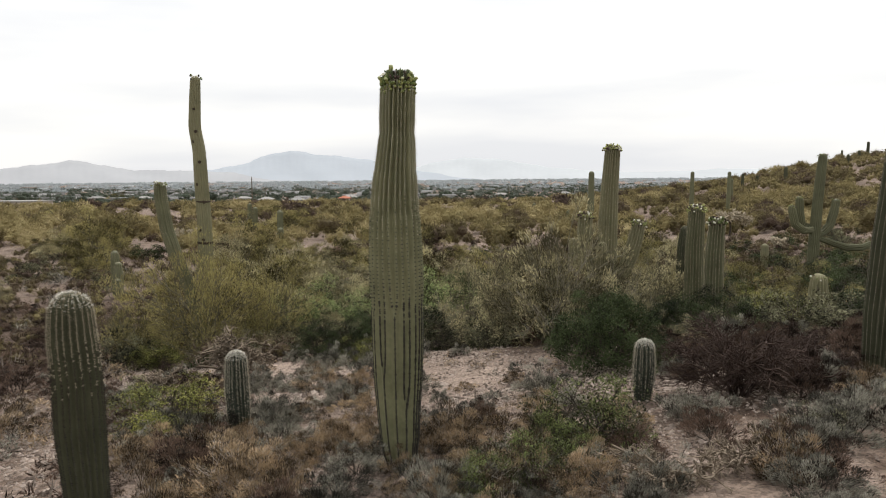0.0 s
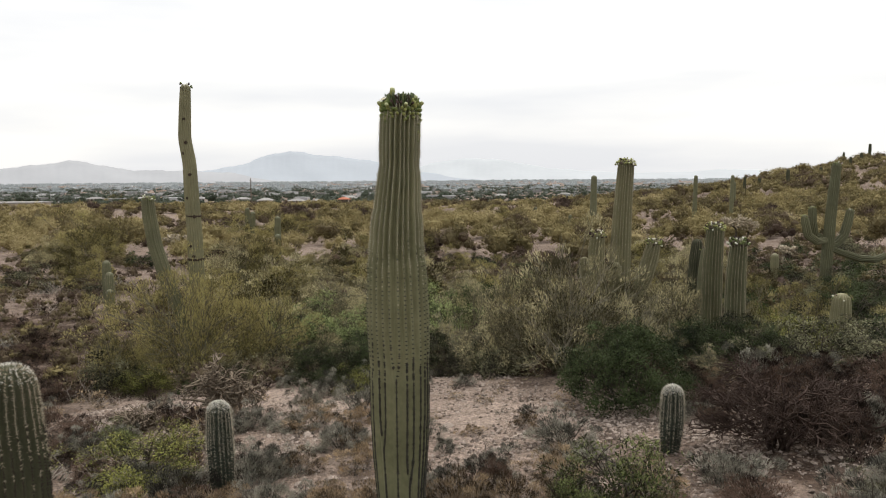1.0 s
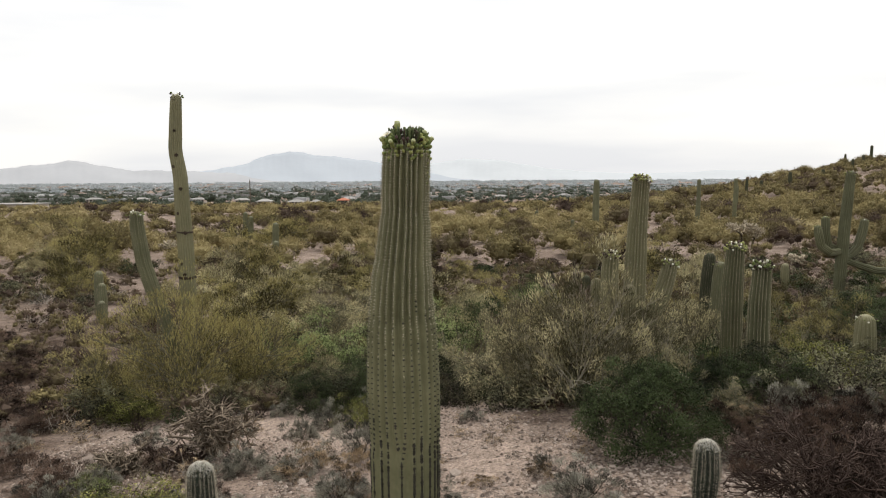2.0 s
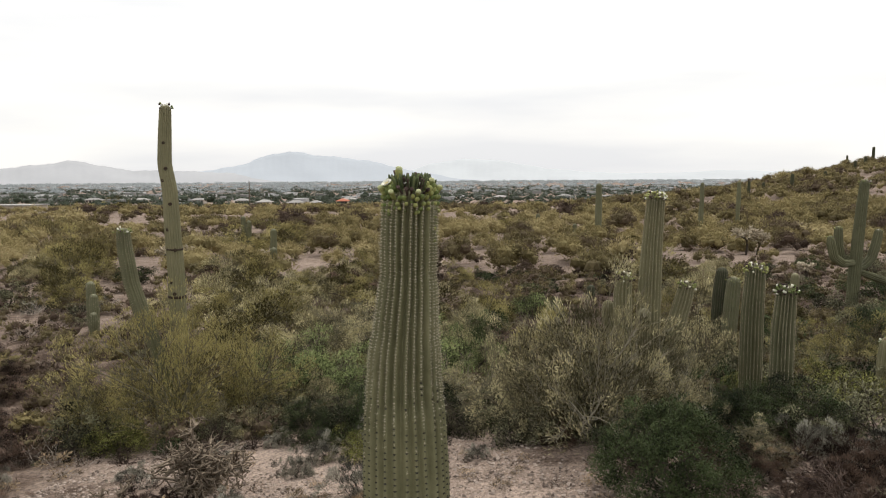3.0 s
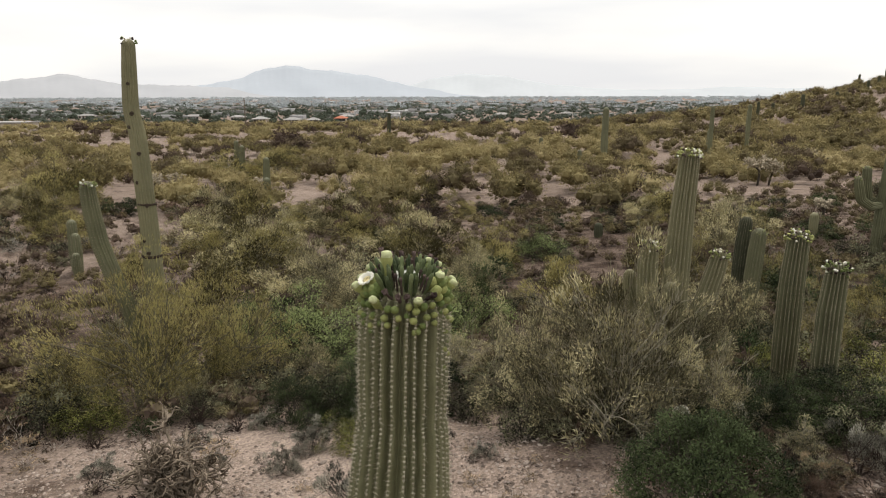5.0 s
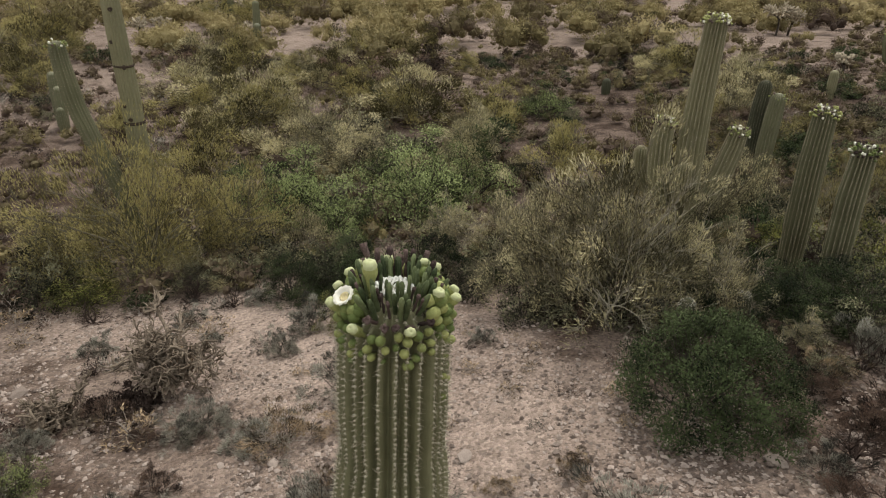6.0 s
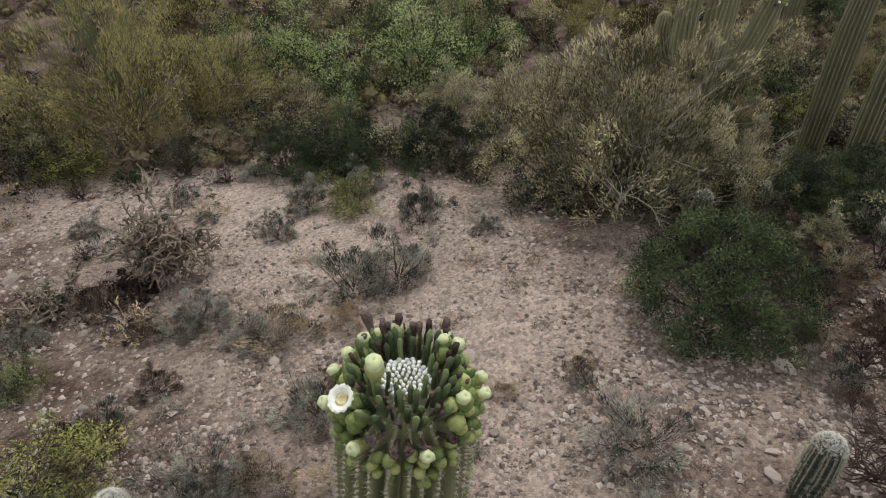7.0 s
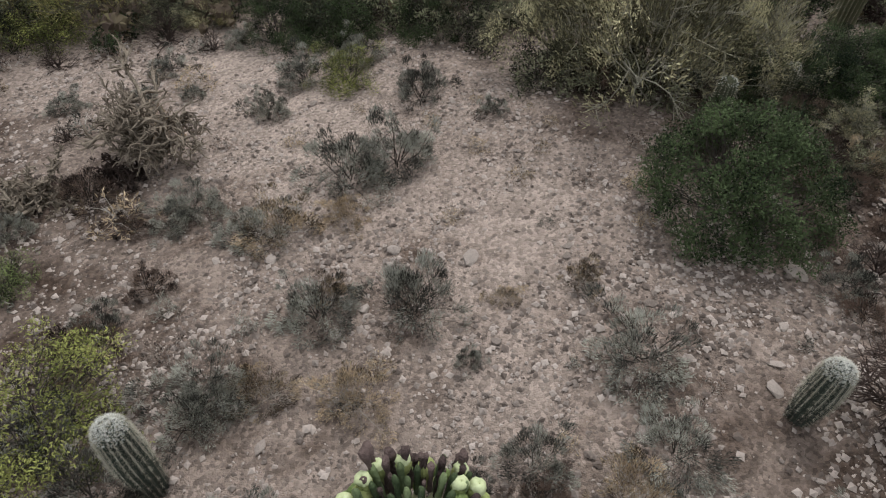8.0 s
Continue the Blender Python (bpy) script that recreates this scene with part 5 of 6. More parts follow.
for k, (px, py, w, h) in enumerate(((-2.56, 13.3, 0.6, 0.5), (-1.35, 11.85, 1.15, 0.65), (-0.8, 12.1, 1.1, 0.65), (-0.58, 13.45, 0.8, 0.6), (-0.53, 9.85, 0.95, 0.6), (-1.42, 9.75, 0.9, 0.46), (1.4, 9.25, 1.1, 0.5), (-3.37, 9.6, 0.58, 0.36), (0.43, 8.25, 0.66, 0.42), (-2.3, 8.65, 0.75, 0.48), (-0.06, 9.2, 0.32, 0.26), (1.5, 8.35, 0.85, 0.3), (-2.2, 10.8, 0.8, 0.36), (0.3, 12.9, 0.4, 0.3), (-3.65, 13.7, 0.4, 0.24), (-2.25, 8.95, 0.9, 0.45), (-1.9, 7.6, 0.9, 0.42), (3.4, 6.35, 1.0, 0.5), (3.9, 6.6, 0.9, 0.5))):
    grow(bursage[k % 3], px, py, w, h, 47 * k, group="grey tufts")
for k, (px, py, w, h) in enumerate(((-3.1, 11.0, 0.6, 0.3), (-5.2, 13.4, 0.6, 0.3), (-4.3, 13.6, 0.5, 0.25), (4.95, 9.1, 0.9, 0.5), (-1.5, 14.6, 0.8, 0.5), (-2.2, 14.2, 0.9, 0.5), (-0.4, 7.5, 0.5, 0.3), (4.4, 7.2, 1.0, 0.5), (0.0, 5.0, 0.7, 0.35), (-0.9, 5.2, 0.6, 0.35), (2.9, 5.3, 0.8, 0.4))):
    grow(bursage[(k + 1) % 3], px, py, w, h, 53 * k, group="grey tufts")
for k, (px, py, w, h) in enumerate(((-1.3, 9.95, 0.45, 0.36), (-0.98, 8.85, 0.8, 0.36), (-1.75, 8.9, 0.66, 0.3), (1.02, 10.1, 0.5, 0.26), (4.26, 11.6, 0.8, 0.35), (-1.15, 6.9, 0.78, 0.42), (-1.9, 6.1, 1.3, 0.5), (-1.3, 5.4, 0.8, 0.4), (0.15, 6.85, 0.6, 0.36), (5.0, 8.1, 0.9, 0.4), (-3.7, 12.7, 0.6, 0.5), (0.3, 9.9, 0.4, 0.15), (-2.0, 10.9, 1.0, 0.4), (-1.3, 11.1, 0.6, 0.3), (-3.0, 7.1, 0.9, 0.4), (-3.9, 7.4, 0.8, 0.35), (-5.4, 8.3, 1.0, 0.45))):
    grow(tan[k % 2], px, py, w, h, 59 * k, group="tan tufts")
for k, (px, py, w, h) in enumerate(((1.6, 13.2, 0.7, 0.5), (-7.6, 12.3, 1.2, 0.55), (0.42, 7.95, 0.55, 0.35), (-2.6, 6.7, 0.9, 0.45), (-5.3, 10.6, 0.9, 0.4), (-6.3, 11.6, 1.0, 0.45), (-7.9, 14.8, 1.1, 0.5), (-9.4, 13.8, 1.2, 0.5), (-8.7, 16.6, 1.2, 0.5), (-10.5, 17.2, 1.3, 0.5), (-11.8, 20.4, 1.4, 0.6), (-13, 23, 1.5, 0.6), (4.6, 9.9, 0.9, 0.45), (5.4, 10.9, 1.0, 0.5), (6.6, 11.2, 1.1, 0.55), (3.4, 9.6, 0.6, 0.3))):
    grow(brown[k % 2], px, py, w, h, 61 * k, group="brown tufts")
for k, (px, py, w, h) in enumerate(((-4.5, 15.4, 0.95, 0.6), (-3.7, 15.0, 0.55, 0.45), (1.45, 13.5, 0.9, 0.5), (-5.9, 14.7, 0.8, 0.35), (2.7, 13.0, 1.1, 0.6), (-4.9, 12.6, 0.5, 0.3), (-3.2, 6.0, 0.8, 0.5))):
    grow(bare[k % 2], px, py, w, h, 67 * k)
for k, (px, py, w, h) in enumerate(((2.2, 13.5, 2.9, 2.2), (3.6, 13.3, 1.6, 1.3), (0.1, 17.6, 1.8, 1.2), (-5.6, 17.0, 1.6, 1.1), (4.2, 12.2, 0.9, 0.5), (1.2, 18.0, 1.5, 1.0))):
    grow(whip[0], px, py, w, h, 73 * k)

grow(dense[0], 2.66, 11.1, 2.25, 1.45)

# rounded bushes over the slope beyond
for k, (px, py, w, h) in enumerate(((-21.4, 42.6, 5.1, 2.58), (-11.9, 40.4, 4.0, 1.84), (-13.9, 62.0, 6.9, 2.52), (-16.8, 60.2, 6.8, 2.31), (-1.6, 31.9, 3.9, 1.84), (-7.2, 38.1, 3.3, 1.36), (6.6, 80.0, 4.3, 2.04), (9.9, 29.6, 2.5, 1.43), (-9.8, 32.6, 3.3, 1.16), (-92.9, 204.3, 10.5, 4.15), (-12.9, 34.2, 1.6, 0.88), (12.8, 51.6, 3.9, 1.29))):
    grow(paloverde_far[k % 3], px, py, w, h, 50 * k)
for k, (px, py, w, h) in enumerate(((-24.4, 69.2, 3.5, 1.84), (-5.2, 39.1, 3.1, 1.29), (10.1, 38.5, 3.1, 1.36), (-6.7, 31.6, 3.3, 1.29), (-5.0, 47.1, 3.1, 1.16), (-4.9, 63.6, 5.1, 1.29))):
    grow(paloverde_far[1], px, py, w, h, 50 * k)
for k, (px, py, w, h) in enumerate(((2.2, 39.6, 2.1, 1.02), (4.0, 30.7, 1.5, 0.61), (4.5, 42.0, 1.4, 0.68), (7.0, 37.2, 1.2, 0.54))):
    grow(creosote_far[0], px, py, w, h, 50 * k)
for k, (px, py, w, h) in enumerate(((1.5, 26.7, 1.6, 0.82), (6.7, 44.8, 1.6, 0.68), (9.7, 45.6, 2.0, 0.95), (12.5, 39.8, 1.8, 0.82))):
    grow(creosote_far[2], px, py, w, h, 50 * k)


# bare ground that stays open: centre and radius
CLEARINGS = ((-13.8, 29.2, 1.1), (-12.9, 27.0, 0.8), (-11.6, 24.2, 0.6), (-10.4, 21.8, 0.5), (6.5, 33.0, 1.5), (5.6, 30.2, 1.0), (4.7, 27.4, 0.9), (3.5, 22.6, 0.7))


def is_open(x, y, grown=0.0):
    return any((x - a) ** 2 + (y - b) ** 2 < (r + grown) ** 2 for a, b, r in CLEARINGS)


def scatter(seed, n, x0, x1, y0, y1, kinds, smin, smax, clear=0.0, group=""):
    """Shrubs strewn over a stretch of the plan, kept apart from one another."""
    rng = np.random.default_rng(seed)
    put = []
    for _ in range(n * 6):
        if len(put) >= n:
            break
        x, y = rng.uniform(x0, x1), rng.uniform(y0, y1)
        if any((x - a) ** 2 + (y - b) ** 2 < clear ** 2 for a, b in put) or is_open(x, y, smax * 0.3):
            continue
        put.append((x, y))
        kind = kinds[int(rng.integers(0, len(kinds)))]
        w = rng.uniform(smin, smax)
        grow(kind, x, y, w, w * rng.uniform(0.42, 0.62), rng.uniform(0, 360), group=group)


scatter(16, 60, -16, -7, 13.5, 26, small[2:] + creosote_far[2:], 0.6, 1.3, 0.7, "brown tufts")
scatter(1, 70, -24, -8.5, 13, 34, small[2:] + creosote_far[2:] + creosote_far[1:2] + small[:1], 0.6, 1.5, 0.8, "brown tufts")
scatter(2, 18, -26, -11, 24, 44, paloverde_far + creosote_far, 1.6, 3.2, 2.4)
scatter(3, 56, 3.0, 18, 26, 44, creosote_far[1:] + small[2:], 0.7, 1.6, 0.9, "brown tufts")
scatter(4, 40, 9, 26, 15, 42, creosote_far + creosote_far[:1] + paloverde_far[:1], 1.2, 2.6, 1.3)
scatter(5, 24, -10, 3.5, 21.5, 44, paloverde_far + creosote_far, 1.6, 3.4, 1.4)
scatter(6, 28, -7.5, -3.2, 7, 16, bursage[:1] + small, 0.35, 0.8, 0.5, "grey tufts")
scatter(7, 40, -3, 3, 8.2, 13.5, small, 0.16, 0.36, 0.4, "grey tufts")
scatter(8, 26, 3, 9, 5, 12, bursage[1:2] + brown[:1] + olive[:1], 0.5, 1.1, 0.6, "grey tufts")
scatter(9, 16, -6, 6, -4, 3, small, 0.5, 1.0, 1.0, "grey tufts")
scatter(10, 40, 4.8, 11, 15.5, 23, creosote_far[:2] + creosote_far[:1] + olive[:1], 1.0, 2.0, 0.9)
scatter(11, 40, -8, 4.5, 15.2, 24, creosote_far[:2] + creosote_far[1:2] + paloverde_far[1:2], 0.9, 1.9, 0.75)
scatter(12, 34, -3, 3.2, 3.6, 8, bursage[2:] + tan[:1] + brown[1:], 0.45, 0.9, 0.5, "grey tufts")
scatter(14, 22, 3.7, 6.4, 8.8, 12.6, brown + bare + brown, 0.5, 1.0, 0.45, "brown tufts")
scatter(15, 11, -5.6, -2.6, 8.2, 11.6, brown + bursage[:1], 0.5, 0.9, 0.5, "brown tufts")
scatter(17, 46, -2.7, 1.7, 4.3, 7.6, tan + bursage[2:] + tan[:1], 0.4, 0.8, 0.36, "tan tufts")
scatter(18, 46, 2.2, 13, 27, 47, creosote_far[:2], 0.6, 1.2, 0.9)
scatter(13, 26, -9, -3, 4, 9, bursage[:1] + tan[1:] + small, 0.45, 0.9, 0.6, "grey tufts")
for kind in moss + small + paloverde + paloverde_y + paloverde_far + creosote_far + mesquite + creosote + dense + lime + olive + bursage + tan + brown + bare + whip:
    for o in (*kind.children_recursive, kind):
        bpy.data.objects.remove(o)


# ---- scrub beyond, on the flat and on the hill ----
def lump_form():
    """A low-sided unit blob, as triangles."""
    bm = bmesh.new()
    bmesh.ops.create_icosphere(bm, subdivisions=1, radius=1.0)
    v = np.array([q.co for q in bm.verts])
    f = np.array([[q.index for q in t.verts] for t in bm.faces])
    bm.free()
    return v, f


LUMP_V, LUMP_F = lump_form()


def scrub(name, seed, n, region, label, mat, base=150, wmin=1.0, wmax=3.6, tint=None, ratio=0.55, fine=1.0, clusters=9):
    """Bushes too many to count: lumps heaped into an uneven dome, tinted a little darker than the sprays of leaves
    standing out all over them.
    """
    rng = np.random.default_rng(seed)
    V, F, T, at = [], [], [], 0
    for _ in range(n):
        x, y = region(rng)
        if is_open(x, y):
            continue
        d = max(20.0, math.hypot(x, y))
        w = rng.uniform(wmin, wmax) * (0.75 + 0.5 * rng.uniform())
        h = w * ratio * rng.uniform(0.8, 1.2)
        own = tint(rng, x, y)
        m = max(3, int(clusters * rng.uniform(0.7, 1.3)))
        a, u = rng.uniform(0, 2 * np.pi, m), np.sqrt(rng.uniform(0.0, 1, m)) * 0.78
        g = rng.uniform(0.15, 0.27, m) * w * (1.35 if m < 6 else 1.0)
        c = np.stack([x + np.cos(a) * u * w / 2, y + np.sin(a) * u * w / 2, np.sqrt(1 - u ** 2) * h * rng.uniform(0.50, 0.80, m)], 1)
        c[:, 2] += ground_z(c[:, 0], c[:, 1])
        squat = np.array([1.0, 1.0, min(1.0, 1.7 * ratio)])
        form = LUMP_V[None] * rng.uniform(0.62, 0.98, (m, len(LUMP_V), 1)) * g[:, None, None] * squat * 0.66
        V.append((c[:, None] + form).reshape(-1, 3))
        F.append((LUMP_F[None] + (np.arange(m) * len(LUMP_V))[:, None, None]).reshape(-1, 3) + at)
        at += m * len(LUMP_V)
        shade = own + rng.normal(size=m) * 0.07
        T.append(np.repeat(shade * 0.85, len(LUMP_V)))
        k = int(np.clip(base * 90 / d, 40, base * 1.5))
        i = rng.choice(m, k, p=g ** 2 / (g ** 2).sum())
        out = unit(rng.normal(size=(k, 3)) + np.array([0, 0, 0.55]))
        p = c[i] + out * (g[i] * rng.uniform(0.45, 1.0, k))[:, None] * squat
        way = unit(out * 0.35 + np.array([0, 0, 0.3]) + rng.normal(size=(k, 3)) * 0.6)
        long = g[i] * rng.uniform(0.22, 0.55, k) * fine * min(1.0, math.sqrt(420 / k))
        side = unit(np.cross(way, out + rng.normal(size=(k, 3)) * 0.5)) * (long * 0.20)[:, None]
        v = np.stack([p - side, p + side, p + way * long[:, None]], axis=1).reshape(-1, 3)
        V.append(v)
        F.append(np.arange(k * 3).reshape(k, 3) + at)
        at += len(v)
        T.append(np.repeat(shade[i] + rng.normal(size=k) * 0.05, 3))
    tagged(new(name, mesh_from(name, np.concatenate(V), np.concatenate(F), mat, False, np.clip(np.concatenate(T), 0, 1))), label, "shrubs", kind="stuff")


def wedge(y0, y1, x0=-0.8, x1=0.85):
    def pick(rng):
        y = math.sqrt(rng.uniform(y0 * y0, y1 * y1))
        return rng.uniform(x0, x1) * (y + 8), y
    return pick


def flat_tint(rng, x, y):
    """Brown low scrub on the bare left and middle, yellow palo verde elsewhere."""
    patch = math.sin(x * 0.11 + 0.7) * math.sin(y * 0.09 + 0.4) + 0.5 * math.sin(x * 0.05 - y * 0.07)
    return float(np.clip(0.52 + 0.2 * patch + rng.normal() * 0.22, 0.0, 0.86))


def low_tint(rng, x, y):
    return float(np.clip(0.16 + abs(rng.normal()) * 0.15, 0, 0.6))


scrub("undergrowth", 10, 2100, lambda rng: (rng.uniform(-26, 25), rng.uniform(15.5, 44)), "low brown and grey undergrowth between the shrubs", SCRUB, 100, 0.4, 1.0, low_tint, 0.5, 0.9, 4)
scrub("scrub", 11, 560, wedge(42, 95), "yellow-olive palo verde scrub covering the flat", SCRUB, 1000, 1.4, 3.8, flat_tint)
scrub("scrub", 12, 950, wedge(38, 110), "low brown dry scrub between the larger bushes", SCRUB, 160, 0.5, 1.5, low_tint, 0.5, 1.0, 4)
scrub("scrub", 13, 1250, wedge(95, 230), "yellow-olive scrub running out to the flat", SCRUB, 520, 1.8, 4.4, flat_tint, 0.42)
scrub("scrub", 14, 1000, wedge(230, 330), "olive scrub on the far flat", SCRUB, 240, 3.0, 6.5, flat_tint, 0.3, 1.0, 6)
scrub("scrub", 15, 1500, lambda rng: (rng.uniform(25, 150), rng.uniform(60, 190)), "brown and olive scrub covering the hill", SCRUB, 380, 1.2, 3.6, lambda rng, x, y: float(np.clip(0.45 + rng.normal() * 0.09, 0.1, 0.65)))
scrub("scrub", 18, 1800, wedge(470, 1700, -0.75, 0.75), "grey-olive low scrub between the far houses", TREES, 300, 6, 18, lambda rng, x, y: float(np.clip(0.33 + rng.normal() * 0.08, 0, 0.5)), 0.13, 1.0, 5)
# tint rises with distance, so haze is part of these trees' colour
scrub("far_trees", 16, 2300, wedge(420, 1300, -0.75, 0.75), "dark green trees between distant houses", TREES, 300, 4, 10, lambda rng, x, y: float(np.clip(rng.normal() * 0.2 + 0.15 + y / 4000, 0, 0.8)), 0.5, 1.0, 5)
# haze is painted here too: the tint turns paler with distance
scrub("far_trees", 17, 2800, wedge(900, 4100, -0.72, 0.72), "trees over the distant valley town, blue-grey with painted haze", FAR_TREES, 700, 10, 40, lambda rng, x, y: float(np.clip(rng.normal() * 0.2 + 0.4 + y / 9000, 0, 0.95)), 0.13, 1.0, 5)


scrub("far_trees", 19, 900, wedge(300, 520, -0.75, 0.75), "dark green trees among the first houses", TREES, 500, 3, 7, lambda rng, x, y: float(np.clip(rng.normal() * 0.15 + 0.15, 0, 0.6)), 0.45)


# ---- stones ----
def stone_mesh(seed):
    rng = np.random.default_rng(seed)
    bm = bmesh.new()
    bmesh.ops.create_icosphere(bm, subdivisions=1, radius=1.0)
    for v in bm.verts:
        v.co *= 0.78 + 0.42 * rng.uniform()
        v.co.z = v.co.z * 0.5 + 0.12 * rng.normal()
    me = bpy.data.meshes.new("stone")
    bm.to_mesh(me)
    bm.free()
    me.materials.append(ROCK)
    return me


STONES = [stone_mesh(i) for i in range(8)]


def strew_stones(n, seed):
    rng = np.random.default_rng(seed)
    for i in range(n):
        near_right = rng.uniform() < 0.45
        x = rng.normal(3.0, 1.3) if near_right else rng.uniform(-6, 5)
        y = rng.normal(9.8, 1.1) if near_right else rng.uniform(6.5, 15)
        r = 0.022 + 0.05 * rng.uniform() ** 2.5 + (0.035 if rng.uniform() < 0.04 else 0)
        ob = new("stone", STONES[i % 8])
        ob.matrix_world = pose(x, y, gz(x, y) + r * 0.18, rng.uniform(-15, 15), rng.uniform(-15, 15), rng.uniform(0, 360)) @ Matrix.Diagonal((r * rng.uniform(0.8, 1.5), r, r * rng.uniform(0.7, 1.1), 1))
        tagged(ob, "pale angular stone lying on the soil", "stone", "loose stones")


strew_stones(290, 4)


def gravel(x, y, low, spread, power, seed, label):
    """Grit and chips of stone too many to count."""
    rng = np.random.default_rng(seed)
    keep = np.sin(x * 1.9 + 1) * np.sin(y * 1.6) + 0.5 * np.sin(x * 4.3 - y * 2.1) + rng.normal(size=len(x)) * 0.5 > -0.4
    x, y = x[keep], y[keep]
    n = len(x)
    r = low + spread * rng.uniform(size=n) ** power
    form = OCTA[None] * rng.uniform(0.6, 1.35, (n, 6, 1)) * np.array([1.25, 1.0, 0.7]) * r[:, None, None]
    a = rng.uniform(0, 2 * np.pi, n)[:, None]
    c, s = np.cos(a), np.sin(a)
    form = np.stack([form[..., 0] * c - form[..., 1] * s, form[..., 0] * s + form[..., 1] * c, form[..., 2]], -1)
    v = form + np.stack([x, y, ground_z(x, y) + r * 0.25], 1)[:, None]
    f = (OCTA_F[None] + (np.arange(n) * 6)[:, None, None]).reshape(-1, 3)
    tagged(new("gravel", mesh_from("gravel", v.reshape(-1, 3), f, GRAVEL, False)), label, "gravel", kind="stuff")


strewn = np.random.default_rng(6)
gravel(strewn.uniform(-6.5, 6, 56000), strewn.uniform(6, 15.5, 56000), 0.0065, 0.030, 4.5, 7, "pale pinkish grit and pebbles on the slope")
gravel(strewn.normal(3.0, 1.3, 5200), strewn.normal(9.6, 1.2, 5200), 0.011, 0.028, 2.6, 8, "angular pinkish stone chips on the slope")
gravel(strewn.normal(-3.0, 1.4, 2600), strewn.normal(9.0, 1.2, 2600), 0.012, 0.028, 2.6, 9, "angular pinkish stone chips among dry tufts")


# ---- houses, poles and the town ----
def box(x0, y0, z0, x1, y1, z1):
    v = np.array([(x, y, z) for x in (x0, x1) for y in (y0, y1) for z in (z0, z1)], float)
    f = np.array([(0, 1, 3, 2), (4, 6, 7, 5), (0, 4, 5, 1), (2, 3, 7, 6), (0, 2, 6, 4), (1, 5, 7, 3)])
    return v, f


def house(x, y, w, d, h, roof_mat, label):
    thing = empty("house", x, y, gz(x, y), label, "house", "houses at the edge of town")
    part("wall", mesh_from("wall", *box(-w / 2, -d / 2, -0.5, w / 2, d / 2, h), PLASTER), thing)
    e, rise = 0.7, 1.1
    v = np.array([(-w / 2 - e, -d / 2 - e, h), (w / 2 + e, -d / 2 - e, h), (w / 2 + e, d / 2 + e, h), (-w / 2 - e, d / 2 + e, h), (-w / 2 + 2, 0, h + rise), (w / 2 - 2, 0, h + rise)], float)
    low = v[:4] - np.array([0, 0, 0.25])
    vv = np.concatenate([v, low])
    f = np.array([(0, 1, 5, 4), (2, 3, 4, 5), (1, 2, 5, 5), (3, 0, 4, 4), (6, 7, 1, 0), (7, 8, 2, 1), (8, 9, 3, 2), (9, 6, 0, 3), (9, 8, 7, 6)])
    tri = np.concatenate([f[:, :3], f[:, [0, 2, 3]]])
    tri = tri[(tri[:, 1] != tri[:, 2])]
    part("roof", mesh_from("roof", vv, tri, roof_mat), thing)
    for k in range(4):
        wx = -w / 2 + w * (k + 0.5) / 4
        door = k == 1
        ob = part("door" if door else "window", mesh_from("opening", *box(wx - 0.6, -d / 2 - 0.05, 0.0 if door else 0.9, wx + 0.6, -d / 2 + 0.05, 2.1), GLASS), thing)


for k, (px, py, w, h) in enumerate(((-86, 345, 10.5, 2.9), (-72, 350, 12, 2.8), (-63, 356, 9, 2.8), (-50, 360, 9, 2.9), (-55, 420, 14, 2.9), (-118, 420, 13, 3.0), (-150, 440, 12, 3.0), (-190, 450, 13, 3.0), (-225, 460, 16, 3.0), (40, 480, 14, 3.0), (90, 520, 14, 3.0))):
    house(px, py, w * 0.55, 6, h * 0.85, ROOF_RED if k == 3 else ROOF_GREY, "single-storey pale house with a red tiled roof" if k == 3 else "single-storey pale house with a light grey roof")


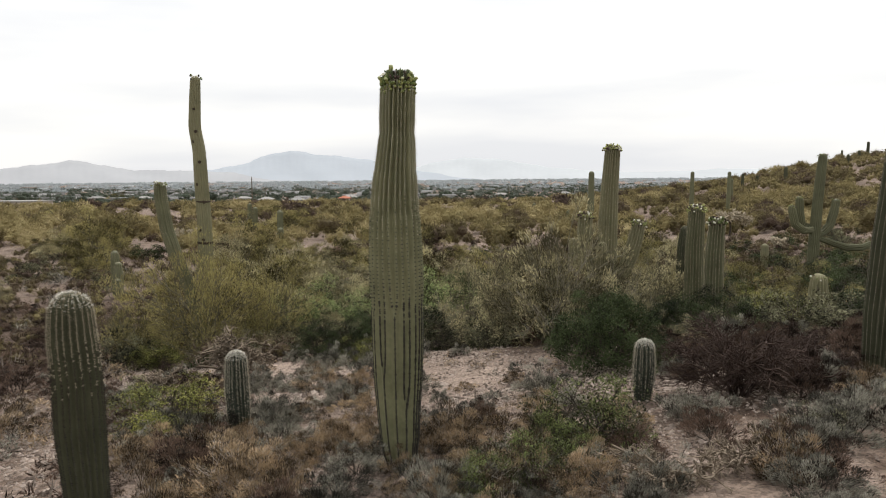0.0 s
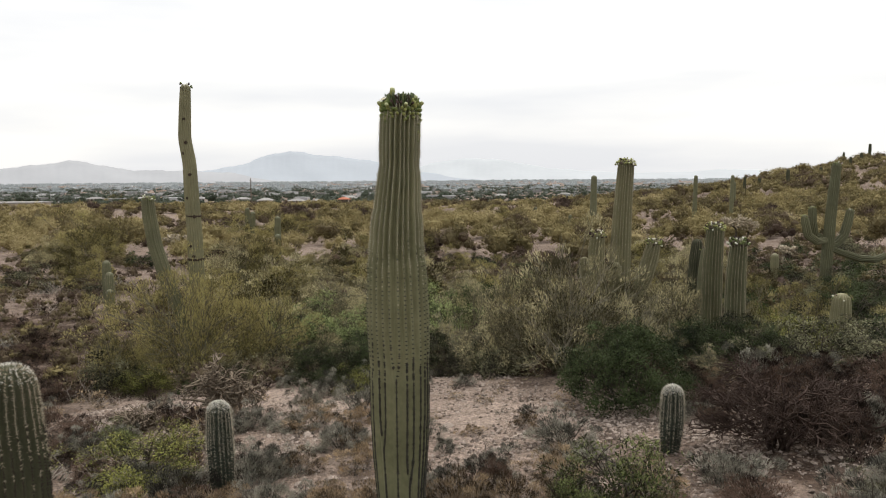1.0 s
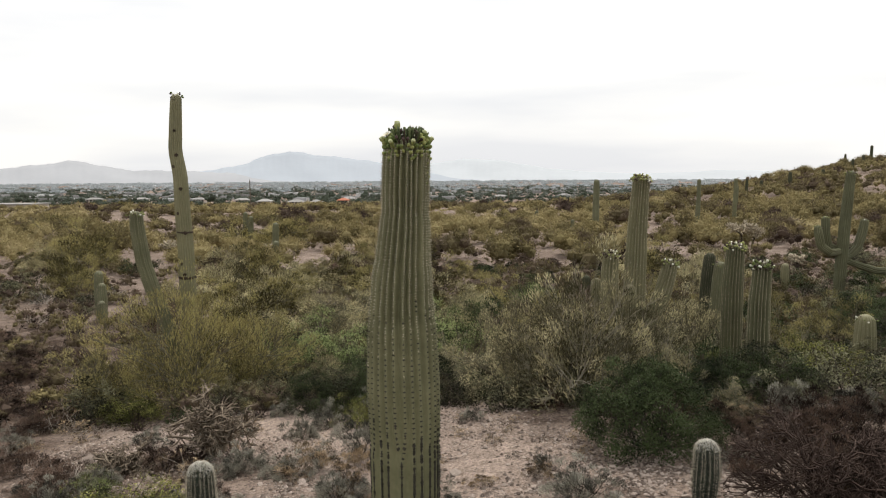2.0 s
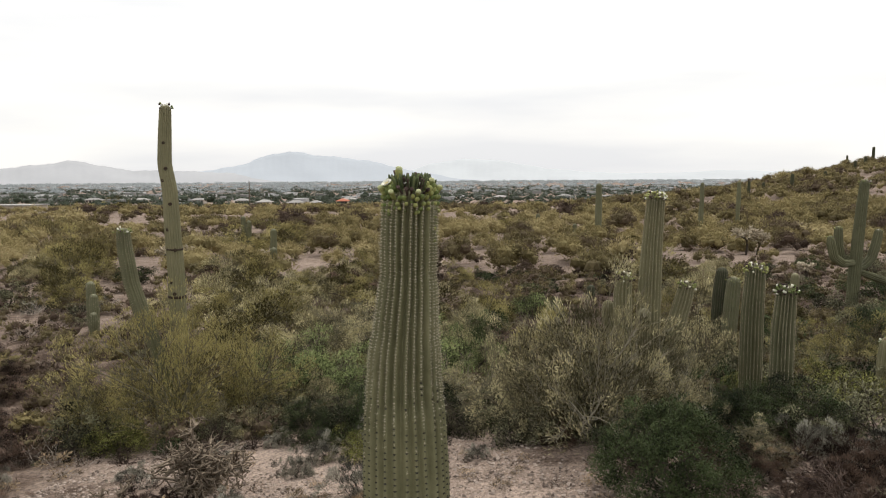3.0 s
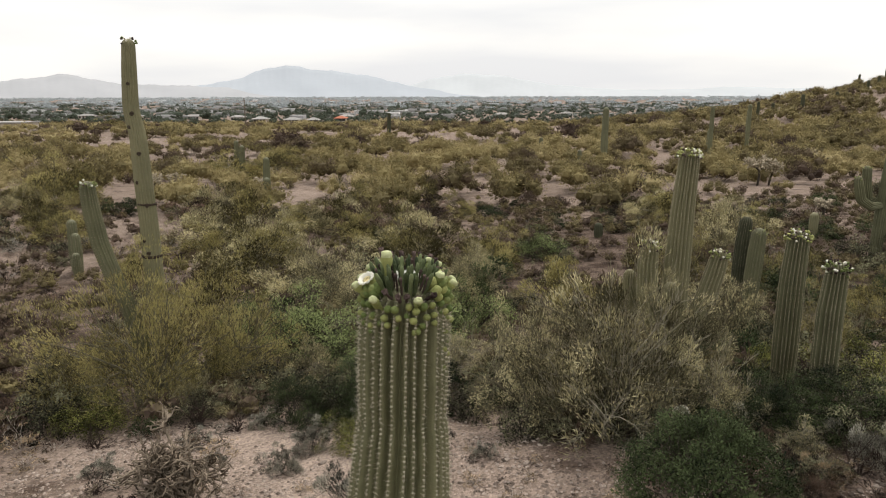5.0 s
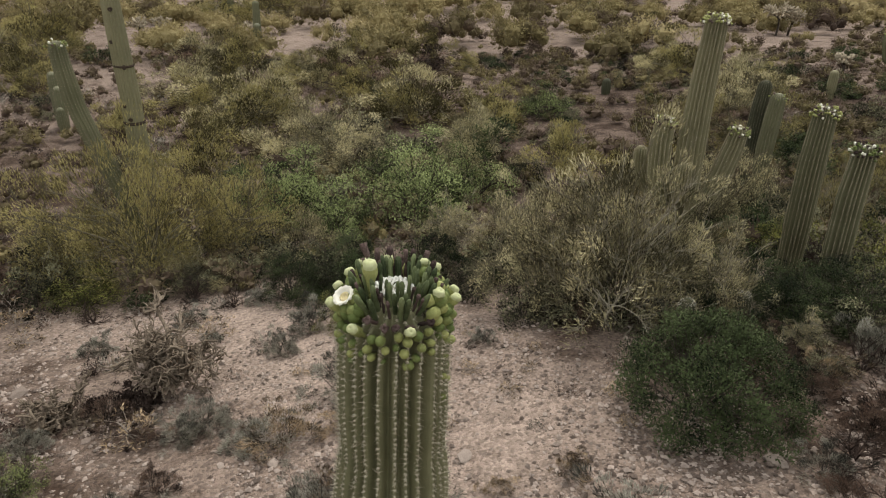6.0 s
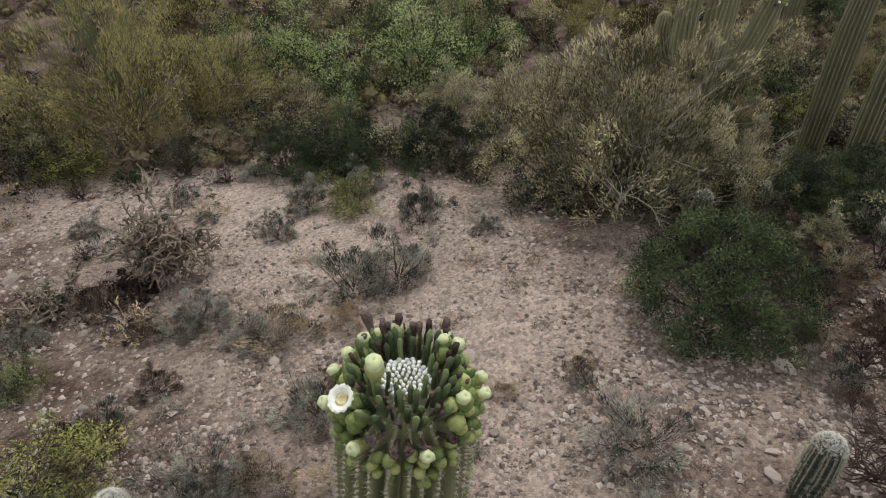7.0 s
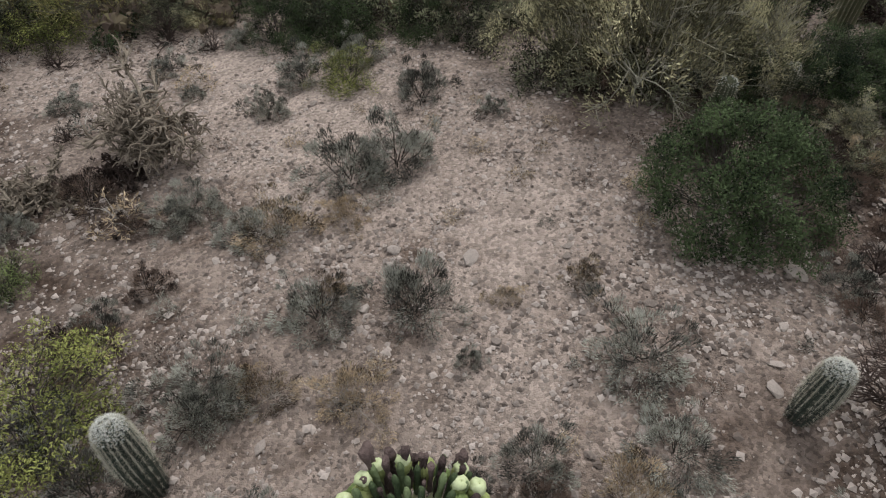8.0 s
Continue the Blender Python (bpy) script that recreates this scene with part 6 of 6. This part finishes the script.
def shed(x, y, w, d, h):
    thing = empty("long_building", x, y, gz(x, y), "long low pale building with a flat roof", "building")
    part("wall", mesh_from("wall", *box(-w / 2, -d / 2, -0.5, w / 2, d / 2, h), PLASTER), thing)
    part("roof", mesh_from("roof", *box(-w / 2 - 0.4, -d / 2 - 0.4, h + 0.004, w / 2 + 0.4, d / 2 + 0.4, h + 0.3), ROOF_GREY), thing)


shed(-118, 190, 22, 8, 2.6)


def utility_pole(x, y, h):
    thing = empty("utility_pole", x, y, gz(x, y), "weathered wooden utility pole with a crossarm", "pole", "utility poles")
    part("pole", mesh_from("pole", *lathe([(0.17, -0.5), (0.16, h * 0.5), (0.12, h), (0.001, h)], 8), POLE_WOOD, True), thing)
    part("crossarm", mesh_from("crossarm", *box(-0.06, -1.0, h - 0.8, 0.06, 1.0, h - 0.66), POLE_WOOD), thing)


for px, py, h in ((-56, 208, 9.0), (-105, 420, 9), (31, 330, 8)):
    utility_pole(px, py, h)


def town(n, seed, near, far, mat, label):
    """Roofs and walls of the valley town, too many to count."""
    rng = np.random.default_rng(seed)
    y = np.sqrt(rng.uniform(near ** 2, far ** 2, n))
    x = rng.uniform(-0.72, 0.72, n) * y
    z = ground_z(x, y)
    w, h = rng.uniform(6, 16, n) * (0.8 + y / 5000), rng.uniform(2.2, 3.6, n) * (0.8 + y / 5000)
    V = np.stack([np.stack([x + sx * w / 2, y + sy * 5, z + sz * h], 1) for sx in (-1, 1) for sy in (-1, 1) for sz in (0, 1)], 1)
    f = np.array([(0, 1, 3, 2), (4, 6, 7, 5), (0, 4, 5, 1), (2, 3, 7, 6), (1, 5, 7, 3)])
    F = (f[None] + (np.arange(n) * 8)[:, None, None]).reshape(-1, 4)
    tint = np.repeat(np.clip(rng.normal(0.3, 0.25, n), 0, 0.75), 8)
    tagged(new("town", mesh_from("town", V.reshape(-1, 3), F, mat, False, tint)), label, "town", kind="stuff")


town(230, 9, 420, 1100, TOWN, "pale low roofs at the edge of the valley town")
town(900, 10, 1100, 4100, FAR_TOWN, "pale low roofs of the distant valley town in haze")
